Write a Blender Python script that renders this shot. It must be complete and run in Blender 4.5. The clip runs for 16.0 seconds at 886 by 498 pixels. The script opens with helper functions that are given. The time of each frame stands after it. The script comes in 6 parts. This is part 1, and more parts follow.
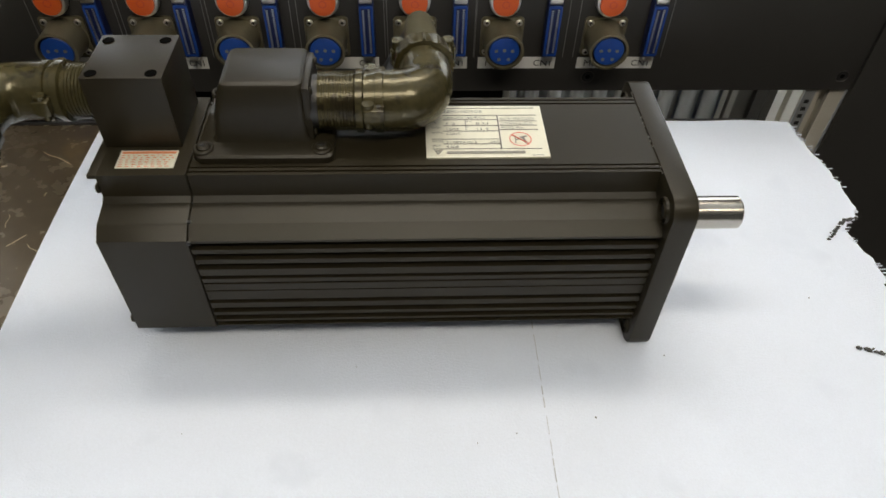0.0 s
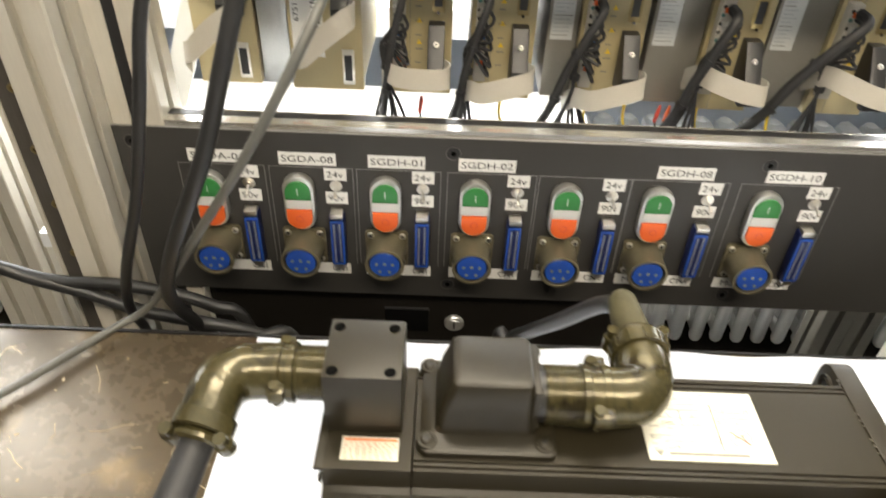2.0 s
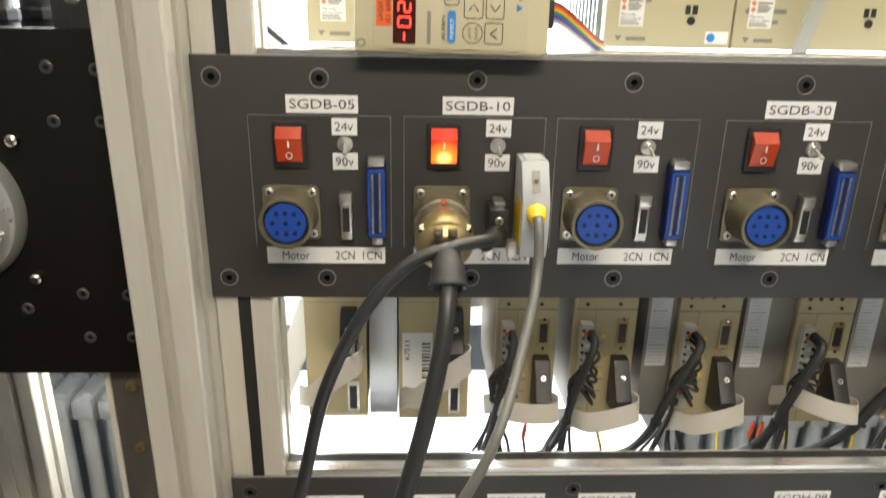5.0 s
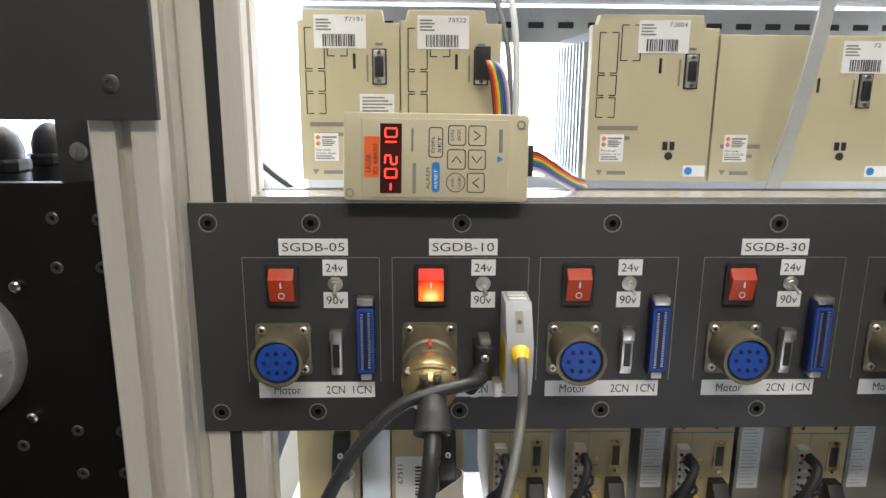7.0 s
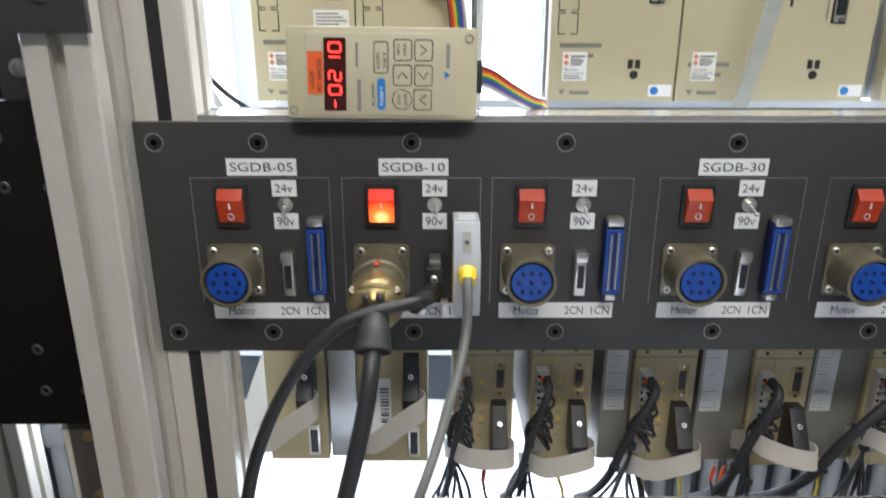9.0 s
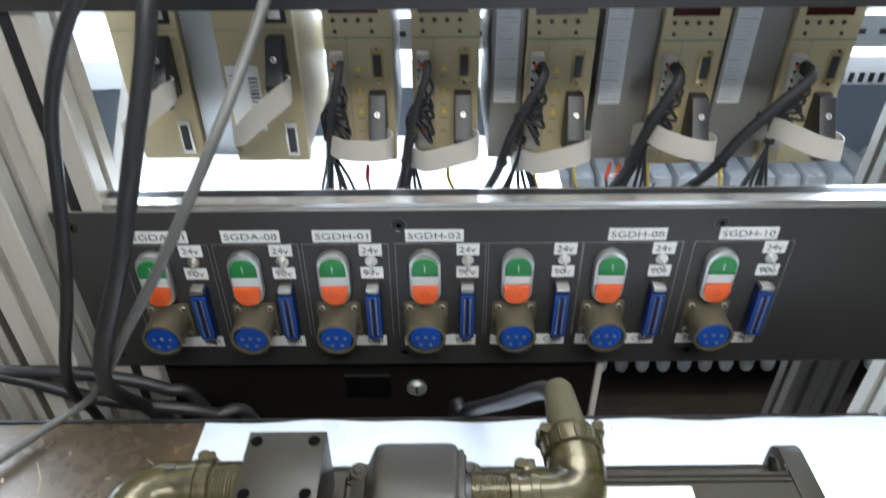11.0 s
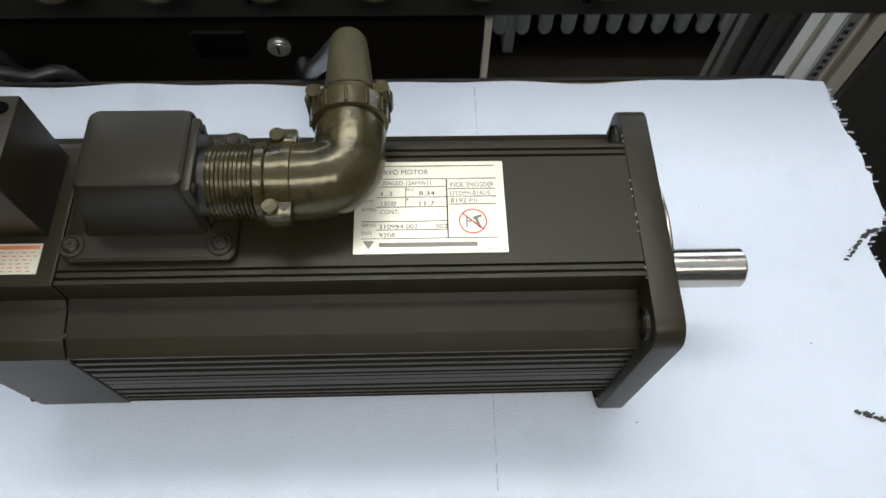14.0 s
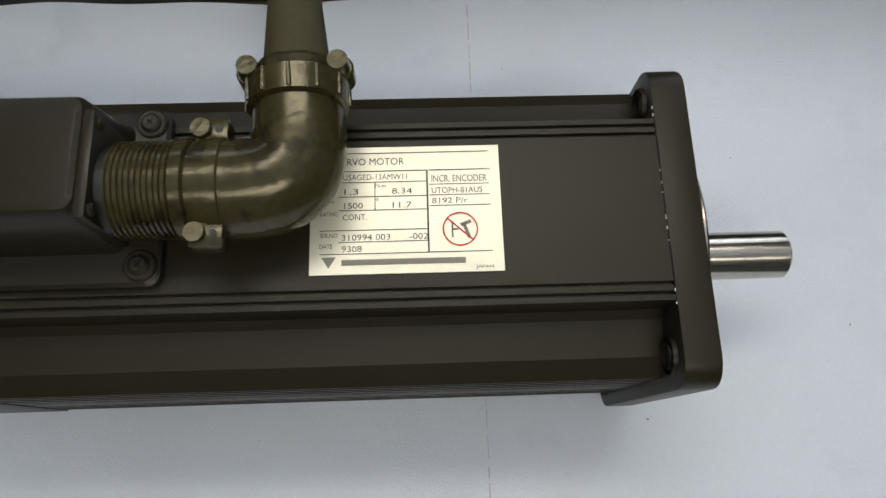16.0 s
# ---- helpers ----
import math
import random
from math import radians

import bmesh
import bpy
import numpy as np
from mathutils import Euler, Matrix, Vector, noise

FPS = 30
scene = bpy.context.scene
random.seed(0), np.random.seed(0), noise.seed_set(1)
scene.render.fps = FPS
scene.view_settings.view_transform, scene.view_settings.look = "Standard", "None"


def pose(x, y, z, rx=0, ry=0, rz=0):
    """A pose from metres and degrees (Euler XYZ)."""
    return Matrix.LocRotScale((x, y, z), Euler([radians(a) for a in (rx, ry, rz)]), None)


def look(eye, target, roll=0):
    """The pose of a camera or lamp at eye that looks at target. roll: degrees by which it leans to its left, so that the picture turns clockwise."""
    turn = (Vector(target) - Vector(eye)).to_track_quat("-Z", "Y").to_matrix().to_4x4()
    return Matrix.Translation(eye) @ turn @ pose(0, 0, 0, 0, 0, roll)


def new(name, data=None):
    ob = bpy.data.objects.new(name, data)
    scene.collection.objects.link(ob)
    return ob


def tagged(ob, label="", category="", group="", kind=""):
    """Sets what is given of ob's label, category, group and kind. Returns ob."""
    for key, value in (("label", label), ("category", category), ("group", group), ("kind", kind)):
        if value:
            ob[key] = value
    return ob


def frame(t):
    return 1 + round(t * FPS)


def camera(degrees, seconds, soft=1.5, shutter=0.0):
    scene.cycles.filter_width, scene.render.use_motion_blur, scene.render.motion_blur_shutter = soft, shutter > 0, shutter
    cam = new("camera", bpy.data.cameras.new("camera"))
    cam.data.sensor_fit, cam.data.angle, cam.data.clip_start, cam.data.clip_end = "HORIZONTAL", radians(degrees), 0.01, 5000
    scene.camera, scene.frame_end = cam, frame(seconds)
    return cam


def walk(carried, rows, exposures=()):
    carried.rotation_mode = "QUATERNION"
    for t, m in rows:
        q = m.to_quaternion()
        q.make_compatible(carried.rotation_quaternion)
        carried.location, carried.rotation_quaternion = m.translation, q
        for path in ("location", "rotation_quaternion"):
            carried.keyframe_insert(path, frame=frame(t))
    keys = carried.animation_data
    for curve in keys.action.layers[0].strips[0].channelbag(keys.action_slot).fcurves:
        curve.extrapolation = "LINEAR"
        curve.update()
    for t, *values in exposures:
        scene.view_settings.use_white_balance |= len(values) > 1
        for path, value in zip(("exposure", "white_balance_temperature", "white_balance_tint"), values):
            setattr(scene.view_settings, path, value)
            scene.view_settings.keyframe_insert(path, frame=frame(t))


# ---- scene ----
cam = camera(65.25, 16.0, shutter=0.5)
PATH = [
    (0, (-0.0070, 0.0051, 1.1604), (0.0350, 0.6889, 0.4320), 1.85),
    (0.5, (-0.0171, 0.0141, 1.1699), (0.0134, 0.7074, 0.4499), 1.65),
    (1, (-0.0369, 0.0338, 1.1946), (-0.0209, 0.7591, 0.5064), 1.68),
    (1.5, (-0.0719, 0.0525, 1.2179), (-0.0635, 0.8144, 0.5703), 2.20),
    (2, (-0.1157, 0.0754, 1.2318), (-0.1112, 0.8627, 0.6152), 2.40),
    (2.5, (-0.1603, 0.0921, 1.2425), (-0.1509, 0.9039, 0.6587), 2.57),
    (3, (-0.2004, 0.0947, 1.2506), (-0.1905, 0.9364, 0.7108), 2.23),
    (3.5, (-0.2337, 0.1027, 1.2640), (-0.1999, 0.9725, 0.7717), 2.24),
    (4, (-0.2500, 0.1068, 1.2822), (-0.2035, 1.0002, 0.8353), 1.96),
    (4.5, (-0.2509, 0.1061, 1.3022), (-0.2067, 1.0232, 0.9061), 1.55),
    (5, (-0.2460, 0.1056, 1.3236), (-0.2056, 1.0473, 0.9895), 1.09),
    (7.5, (-0.2305, 0.1031, 1.3749), (-0.2038, 1.0756, 1.1433), 0.38),
    (8, (-0.2285, 0.1005, 1.3741), (-0.2036, 1.0713, 1.1356), 0.45),
    (10.5, (-0.0892, 0.1147, 1.2911), (-0.1034, 0.9650, 0.7649), -0.82),
    (11, (-0.0717, 0.1121, 1.2586), (-0.0679, 0.9186, 0.6675), -0.26),
    (11.5, (-0.0514, 0.1095, 1.2418), (-0.0342, 0.8729, 0.5961), -0.34),
    (12, (-0.0284, 0.1142, 1.2231), (0.0186, 0.8328, 0.5294), 1.01),
    (12.5, (-0.0020, 0.1200, 1.2083), (0.0346, 0.7822, 0.4599), -0.07),
    (13, (0.0156, 0.1300, 1.1986), (0.0484, 0.7247, 0.3954), 0.93),
    (13.5, (0.0286, 0.1439, 1.1907), (0.0590, 0.6696, 0.3406), 1.90),
    (14, (0.0316, 0.1646, 1.1906), (0.0585, 0.6135, 0.2974), 2.17),
    (14.5, (0.0299, 0.1854, 1.1881), (0.0543, 0.5740, 0.2670), 2.31),
    (15, (0.0304, 0.2074, 1.1773), (0.0451, 0.5551, 0.2398), 0.81),
    (15.5, (0.0358, 0.2291, 1.1648), (0.0640, 0.5317, 0.2121), 3.15),
    (16, (0.0406, 0.2408, 1.1538), (0.0675, 0.5129, 0.1919), 3.95),
]
EXPOSURES = [
    (0.0, -0.1, 6750, 11), (1.0, 0.4, 6950, 11), (1.5, 0.75, 7100, 11), (2.0, 1.2, 7250, 12), (3.0, 1.15, 6800, 10), (4.0, 0.9, 6800, 10), (5.0, 0.95, 6950, 11), (7.5, 0.4, 6150, 15),
    (8.0, 0.35, 6050, 15), (10.5, 0.98, 5750, 10), (11.5, 0.8, 5700, 10), (12.5, 0.6, 5950, 10), (13.3, 0.05, 6000, 10), (14.0, -0.1, 6050, 10), (15.0, -0.25, 6150, 10), (16.0, -0.68, 6400, 10),
]
walk(cam, [(t, look(eye, target, roll)) for t, eye, target, roll in PATH], EXPOSURES)

# ---- world, sun, large lights, exposure ----
world = bpy.data.worlds.new("room_air")
scene.world = world
world.use_nodes = True
wn = world.node_tree.nodes
sky = wn.new("ShaderNodeTexSky")
sky.sky_type, sky.sun_disc = "NISHITA", False
sky.sun_elevation, sky.sun_rotation = radians(40), radians(-20)
world.node_tree.links.new(sky.outputs[0], wn["Background"].inputs[0])
wn["Background"].inputs[1].default_value = 0.08


def area_lamp(name, place, target, size_x, size_y, power, colour):
    data = bpy.data.lights.new(name, "AREA")
    data.shape, data.size, data.size_y, data.energy, data.color = "RECTANGLE", size_x, size_y, power, colour
    lamp = new(name, data)
    lamp.matrix_world = look(place, target)
    return lamp


DAY = (0.80, 0.90, 1.0)
TUBE = (1.0, 0.92, 0.76)
area_lamp("window_daylight", (0.2, 1.39, 1.66), (0.2, 0.39, 1.66), 4.0, 1.5, 38, DAY)
area_lamp("ceiling_tube_light", (0.1, 0.95, 2.62), (0.1, 0.95, 0), 1.5, 0.30, 16, TUBE)
area_lamp("ceiling_tube_light", (0.1, -0.75, 2.62), (0.1, -0.75, 0), 1.5, 0.30, 21, TUBE)

# ---- materials ----


def mat(name, colour, rough=0.5, metal=0.0, vary=0.08, scale=40.0, bump=0.02, grain=400.0, wear=None, wear_at=0.62, wear_scale=30.0, coat=0.0, stretch=(1, 1, 1), spec=0.5, piece=0.0):
    """A surface with colour variation at two scales, a fine relief and, if wear is given, patches of a second colour."""
    m = bpy.data.materials.new(name)
    m.use_nodes = True
    n, l = m.node_tree.nodes, m.node_tree.links
    p = n["Principled BSDF"]
    p.inputs["Metallic"].default_value = metal
    p.inputs["Specular IOR Level"].default_value = spec
    p.inputs["Coat Weight"].default_value = coat
    tc, mp = n.new("ShaderNodeTexCoord"), n.new("ShaderNodeMapping")
    mp.inputs["Scale"].default_value = stretch
    l.new(tc.outputs["Object"], mp.inputs[0])
    big, fine = n.new("ShaderNodeTexNoise"), n.new("ShaderNodeTexNoise")
    for node, s, d in ((big, scale, 4), (fine, grain, 3)):
        node.inputs["Scale"].default_value, node.inputs["Detail"].default_value = s, d
        l.new(mp.outputs[0], node.inputs["Vector"])
    both = n.new("ShaderNodeMath")
    both.operation, both.use_clamp = "MULTIPLY_ADD", True
    l.new(fine.outputs[0], both.inputs[0])
    both.inputs[1].default_value = 0.45
    half = n.new("ShaderNodeMath")
    half.operation = "MULTIPLY"
    l.new(big.outputs[0], half.inputs[0])
    half.inputs[1].default_value = 0.55
    l.new(half.outputs[0], both.inputs[2])
    ramp = n.new("ShaderNodeValToRGB")
    ramp.color_ramp.elements[0].position, ramp.color_ramp.elements[1].position = 0.3, 0.7
    ramp.color_ramp.elements[0].color = (*[max(0, c * (1 - vary)) for c in colour], 1)
    ramp.color_ramp.elements[1].color = (*[min(1, c * (1 + vary)) for c in colour], 1)
    l.new(both.outputs[0], ramp.inputs[0])
    out = ramp.outputs[0]
    if piece:
        info, hsv, rng = n.new("ShaderNodeObjectInfo"), n.new("ShaderNodeHueSaturation"), n.new("ShaderNodeMapRange")
        rng.inputs["To Min"].default_value, rng.inputs["To Max"].default_value = 1 - piece, 1 + piece
        l.new(info.outputs["Random"], rng.inputs["Value"])
        l.new(rng.outputs[0], hsv.inputs["Value"])
        l.new(out, hsv.inputs["Color"])
        out = hsv.outputs[0]
    if wear:
        worn, edge, mix = n.new("ShaderNodeTexNoise"), n.new("ShaderNodeValToRGB"), n.new("ShaderNodeMix")
        worn.inputs["Scale"].default_value, worn.inputs["Detail"].default_value = wear_scale, 6
        l.new(mp.outputs[0], worn.inputs["Vector"])
        edge.color_ramp.elements[0].position, edge.color_ramp.elements[1].position = wear_at, wear_at + 0.08
        l.new(worn.outputs[0], edge.inputs[0])
        mix.data_type = "RGBA"
        l.new(edge.outputs[0], mix.inputs["Factor"])
        l.new(out, mix.inputs["A"])
        mix.inputs["B"].default_value = (*wear, 1)
        out = mix.outputs["Result"]
    l.new(out, p.inputs["Base Color"])
    rr = n.new("ShaderNodeMapRange")
    rr.inputs["To Min"].default_value, rr.inputs["To Max"].default_value = max(0.02, rough - 0.08), min(1, rough + 0.08)
    l.new(both.outputs[0], rr.inputs["Value"])
    l.new(rr.outputs[0], p.inputs["Roughness"])
    if bump:
        b = n.new("ShaderNodeBump")
        b.inputs["Strength"].default_value, b.inputs["Distance"].default_value = min(1, bump * 10), 0.0004
        l.new(fine.outputs[0], b.inputs["Height"])
        l.new(b.outputs[0], p.inputs["Normal"])
    return m


def glow(name, colour, strength):
    m = bpy.data.materials.new(name)
    m.use_nodes = True
    p = m.node_tree.nodes["Principled BSDF"]
    p.inputs["Base Color"].default_value = (*colour, 1)
    p.inputs["Emission Color"].default_value = (*colour, 1)
    p.inputs["Emission Strength"].default_value = strength
    return m


PAINT = mat("satin_olive_black_paint", (0.0200, 0.0162, 0.0086), 0.40, 0.0, 0.12, 25, 0.006, 1500, wear=(0.024, 0.020, 0.012), wear_at=0.68, wear_scale=60, spec=0.26)
HOLE = mat("unlit_hole", (0.004, 0.004, 0.004), 0.9, 0, 0, 30, 0, 500, spec=0.0)
CASTING = mat("black_cast_paint", (0.0190, 0.0155, 0.0085), 0.38, 0.0, 0.12, 30, 0.012, 1500, spec=0.32)
STEEL = mat("turned_steel", (0.47, 0.44, 0.39), 0.17, 1, 0.06, 60, 0.02, 300, stretch=(12, 1, 1))
CHROME = mat("bright_nickel", (0.78, 0.75, 0.69), 0.32, 1, 0.05, 80, 0.01, 300)
OLIVE = mat("olive_drab_plating", (0.062, 0.052, 0.0215), 0.21, 0.35, 0.30, 60, 0.04, 350, wear=(0.032, 0.025, 0.011), wear_at=0.54, wear_scale=70)
DULL_OLIVE = mat("dull_khaki_plating", (0.19, 0.168, 0.110), 0.38, 0.5, 0.12, 80, 0.03, 500)
BRASSY = mat("yellow_chromate_plating", (0.36, 0.28, 0.13), 0.30, 0.8, 0.15, 80, 0.02, 500)
RUBBER = mat("black_rubber", (0.022, 0.022, 0.023), 0.55, 0, 0.15, 60, 0.03, 500)
BOOT = mat("olive_rubber_boot", (0.055, 0.048, 0.022), 0.6, 0, 0.2, 60, 0.03, 400, spec=0.25)
BAR_STEEL = mat("dark_rail_steel", (0.17, 0.155, 0.135), 0.3, 0.6, 0.15, 30, 0.02, 500, stretch=(1, 1, 0.1))
CABLE = mat("dark_grey_cable_jacket", (0.021, 0.021, 0.021), 0.38, 0, 0.12, 50, 0.02, 500)
CABLE_GREY = mat("grey_cable_jacket", (0.12, 0.12, 0.108), 0.42, 0, 0.1, 50, 0.02, 500)
CABLE_PALE = mat("pale_grey_cable_jacket", (0.42, 0.43, 0.40), 0.45, 0, 0.08, 50, 0.02, 500)
PANEL = mat("anthracite_panel_paint", (0.041, 0.0395, 0.0375), 0.46, 0, 0.08, 12, 0.05, 1200)
PANEL_EDGE = mat("bare_panel_edge", (0.30, 0.30, 0.29), 0.4, 0.6, 0.1, 60, 0.02, 500)
ALU = mat("anodised_aluminium", (0.66, 0.625, 0.545), 0.36, 0.3, 0.05, 30, 0.02, 600, stretch=(1, 1, 0.08))
ALU_X = mat("anodised_aluminium_rail", (0.66, 0.65, 0.62), 0.24, 0.75, 0.05, 30, 0.02, 600, stretch=(0.08, 1, 1))
BLACK_PLATE = mat("black_anodised_plate", (0.0070, 0.0060, 0.0048), 0.40, 0, 0.15, 8, 0.03, 700, wear=(0.016, 0.014, 0.012), wear_at=0.66, wear_scale=14, spec=0.25)
BLACK_PLASTIC = mat("black_plastic", (0.018, 0.018, 0.019), 0.4, 0, 0.1, 60, 0.03, 700)
BLUE = mat("blue_socket_plastic", (0.010, 0.062, 0.32), 0.38, 0, 0.10, 90, 0.02, 600)
BLUE_DARK = mat("deep_blue_socket_plastic", (0.006, 0.014, 0.085), 0.4, 0, 0.1, 90, 0.02, 600)
WHITE_TAPE = mat("white_label_tape", (0.80, 0.80, 0.78), 0.42, 0, 0.03, 30, 0.01, 600)
INK = mat("black_ink", (0.02, 0.02, 0.02), 0.5, 0, 0.05, 60, 0, 300)
GREY_INK = mat("grey_ink", (0.22, 0.21, 0.18), 0.5, 0, 0.05, 60, 0, 300)
DULL_RED = mat("dull_red_mark", (0.34, 0.15, 0.12), 0.5, 0, 0.1, 60, 0, 300)
RED_INK = mat("red_ink", (0.62, 0.07, 0.04), 0.5, 0, 0.05, 60, 0, 300)
ORANGE_INK = mat("orange_ink", (0.72, 0.24, 0.10), 0.5, 0, 0.05, 60, 0, 300)
BLUE_INK = mat("blue_ink", (0.02, 0.20, 0.55), 0.5, 0, 0.05, 60, 0, 300)
NAMEPLATE = mat("pale_foil_nameplate", (0.74, 0.72, 0.60), 0.34, 0.25, 0.05, 50, 0.01, 500)
CLOTH = mat("white_nonwoven_cloth", (0.70, 0.76, 0.88), 0.85, 0, 0.05, 9, 0.09, 900, wear=(0.67, 0.73, 0.85), wear_at=0.60, wear_scale=22)
CLOTH_THREAD = mat("grey_thread", (0.46, 0.48, 0.53), 0.8, 0, 0.1, 90, 0.02, 600)
STAIN = mat("black_smudge", (0.05, 0.05, 0.05), 0.8, 0, 0.3, 90, 0.02, 600)
BENCH = mat("worn_brown_bench_sheet", (0.115, 0.088, 0.056), 0.27, 0.35, 0.28, 7, 0.015, 90, wear=(0.19, 0.135, 0.070), wear_at=0.60, wear_scale=11)
SCRATCH = mat("bare_scratch", (0.55, 0.45, 0.30), 0.4, 0.4, 0.2, 90, 0.02, 600)
BEIGE = mat("beige_drive_plastic", (0.46, 0.385, 0.220), 0.5, 0, 0.05, 14, 0.04, 1100)
TEAL_INK = mat("teal_print", (0.05, 0.17, 0.16), 0.6, 0, 0.05, 40, 0, 500)
BEIGE_LIGHT = mat("pale_beige_plastic", (0.50, 0.45, 0.29), 0.48, 0, 0.04, 14, 0.04, 1100)
BEIGE_KEY = mat("cream_key_foil", (0.48, 0.43, 0.29), 0.4, 0, 0.04, 20, 0.02, 900)
GREY_METAL = mat("grey_sheet_metal", (0.27, 0.255, 0.225), 0.42, 0.5, 0.08, 20, 0.02, 700)
DARK_BOLT = mat("blackened_bolt_steel", (0.12, 0.116, 0.11), 0.35, 0.7, 0.1, 60, 0.02, 500)
PALE_METAL = mat("zinc_sheet_metal", (0.55, 0.57, 0.58), 0.35, 0.8, 0.08, 20, 0.02, 500)
RIBBON = mat("pale_grey_ribbon_cable", (0.50, 0.47, 0.41), 0.55, 0, 0.05, 40, 0.02, 600)
GREEN = mat("green_button_plastic", (0.028, 0.21, 0.055), 0.35, 0, 0.06, 50, 0.01, 500)
CLEAR_GREY = mat("grey_lens_plastic", (0.62, 0.63, 0.62), 0.3, 0, 0.05, 50, 0.01, 500)
ORANGE = mat("orange_button_plastic", (0.78, 0.13, 0.025), 0.35, 0, 0.06, 50, 0.01, 500)
SILVER = mat("silver_bezel", (0.66, 0.66, 0.64), 0.3, 0.8, 0.05, 60, 0.01, 500)
ROCKER = mat("red_rocker_plastic", (0.47, 0.052, 0.014), 0.24, 0, 0.06, 60, 0.01, 500)


def lit_key(name, bulb, near, mid, far):
    """A translucent key lit by a small lamp behind it: brightest over the lamp."""
    m = bpy.data.materials.new(name)
    m.use_nodes = True
    n, l = m.node_tree.nodes, m.node_tree.links
    p, tc, gap, ramp = n["Principled BSDF"], n.new("ShaderNodeTexCoord"), n.new("ShaderNodeVectorMath"), n.new("ShaderNodeValToRGB")
    gap.operation = "DISTANCE"
    gap.inputs[1].default_value = bulb
    scale = n.new("ShaderNodeMath")
    scale.operation = "MULTIPLY"
    scale.inputs[1].default_value = 50.0
    l.new(tc.outputs["Object"], gap.inputs[0])
    l.new(gap.outputs["Value"], scale.inputs[0])
    l.new(scale.outputs[0], ramp.inputs[0])
    for at, colour in ((0.10, near), (0.34, mid), (0.75, far)):
        e = ramp.color_ramp.elements.new(at)
        e.color = (*colour, 1)
    ramp.color_ramp.elements.remove(ramp.color_ramp.elements[0])
    ramp.color_ramp.elements.remove(ramp.color_ramp.elements[-1])
    p.inputs["Base Color"].default_value = (0.42, 0.03, 0.01, 1)
    p.inputs["Roughness"].default_value = 0.24
    l.new(ramp.outputs[0], p.inputs["Emission Color"])
    p.inputs["Emission Strength"].default_value = 1.3
    return m


ROCKER_LIT = lit_key("lit_red_rocker", (0, -0.006, -0.0085), (1.0, 0.62, 0.16), (1.0, 0.16, 0.02), (0.36, 0.009, 0.003))
LED = glow("red_led_segment", (1.0, 0.035, 0.02), 2.6)
DISPLAY = mat("dark_red_display", (0.05, 0.008, 0.006), 0.2, 0, 0.05, 40, 0, 300)
YELLOW = mat("yellow_plastic", (0.80, 0.56, 0.03), 0.4, 0, 0.06, 60, 0.01, 500)
GREY_HOOD = mat("grey_connector_hood", (0.40, 0.42, 0.43), 0.45, 0, 0.05, 40, 0.03, 800)
WALL = mat("grey_wall_paint", (0.20, 0.20, 0.195), 0.8, 0, 0.03, 3, 0.05, 200)
# the blue of the daylight is put into the pale wall colour
PALE_WALL = mat("pale_wall_paint_daylit_blue", (0.56, 0.63, 0.74), 0.7, 0, 0.05, 4, 0.05, 200)
CEILING = mat("off_white_ceiling_paint", (0.78, 0.77, 0.74), 0.85, 0, 0.03, 3, 0.05, 200)
FLOOR = mat("dark_brown_floor", (0.026, 0.021, 0.016), 0.8, 0, 0.35, 10, 0.06, 120, spec=0.1)
RADIATOR = mat("white_radiator_enamel", (0.72, 0.74, 0.75), 0.4, 0, 0.06, 12, 0.02, 400)
SILL = mat("white_bench_laminate", (0.80, 0.82, 0.85), 0.4, 0, 0.03, 6, 0.02, 400)
SKY_PANE = glow("bright_overcast_sky", (0.88, 0.94, 1.0), 2.6)
TUBE_GLOW = glow("fluorescent_diffuser", (1.0, 0.96, 0.88), 3.0)

# ---- building helpers ----
ROOT = {}


def thing(name, base, label, category, group="", kind=""):
    ob = new(name)
    ob.empty_display_size = 0.02
    ob.location = base
    ROOT[ob] = Vector(base)
    return tagged(ob, label, category, group, kind)


def part(name, bm, material, parent=None, label="", smooth=35, kind=""):
    """Links a bmesh in world places as one mesh under a thing or a part, or as a thing of its own."""
    base = ROOT.get(parent, Vector((0, 0, 0)))
    if base.length:
        bmesh.ops.translate(bm, verts=bm.verts, vec=-base)
    me = bpy.data.meshes.new(name)
    bm.to_mesh(me)
    bm.free()
    me.materials.append(material)
    if smooth:
        me.shade_smooth()
        me.set_sharp_from_angle(angle=radians(smooth))
    ob = new(name, me)
    ROOT[ob] = base
    if parent:
        ob.parent = parent
    if label:
        ob["label"] = label
    if kind:
        ob["kind"] = kind
    return ob


def solid(name, bm, material, label, category, kind="", group="", smooth=35):
    """A thing that is one mesh."""
    return tagged(part(name, bm, material, None, "", smooth), label, category, group, kind)


def box(x0, x1, y0, y1, z0, z1, bevel=0.0, seg=2, bm=None):
    own = bmesh.new()
    r = bmesh.ops.create_cube(own, size=1)
    bmesh.ops.scale(own, verts=r["verts"], vec=(x1 - x0, y1 - y0, z1 - z0))
    bmesh.ops.translate(own, verts=r["verts"], vec=((x0 + x1) / 2, (y0 + y1) / 2, (z0 + z1) / 2))
    if bevel:
        bmesh.ops.bevel(own, geom=own.edges[:], offset=bevel, segments=seg, profile=0.6, affect="EDGES")
    return join(bm, own)


def join(bm, own):
    if bm is None:
        return own
    me = bpy.data.meshes.new("joined")
    own.to_mesh(me)
    own.free()
    bm.from_mesh(me)
    bpy.data.meshes.remove(me)
    return bm


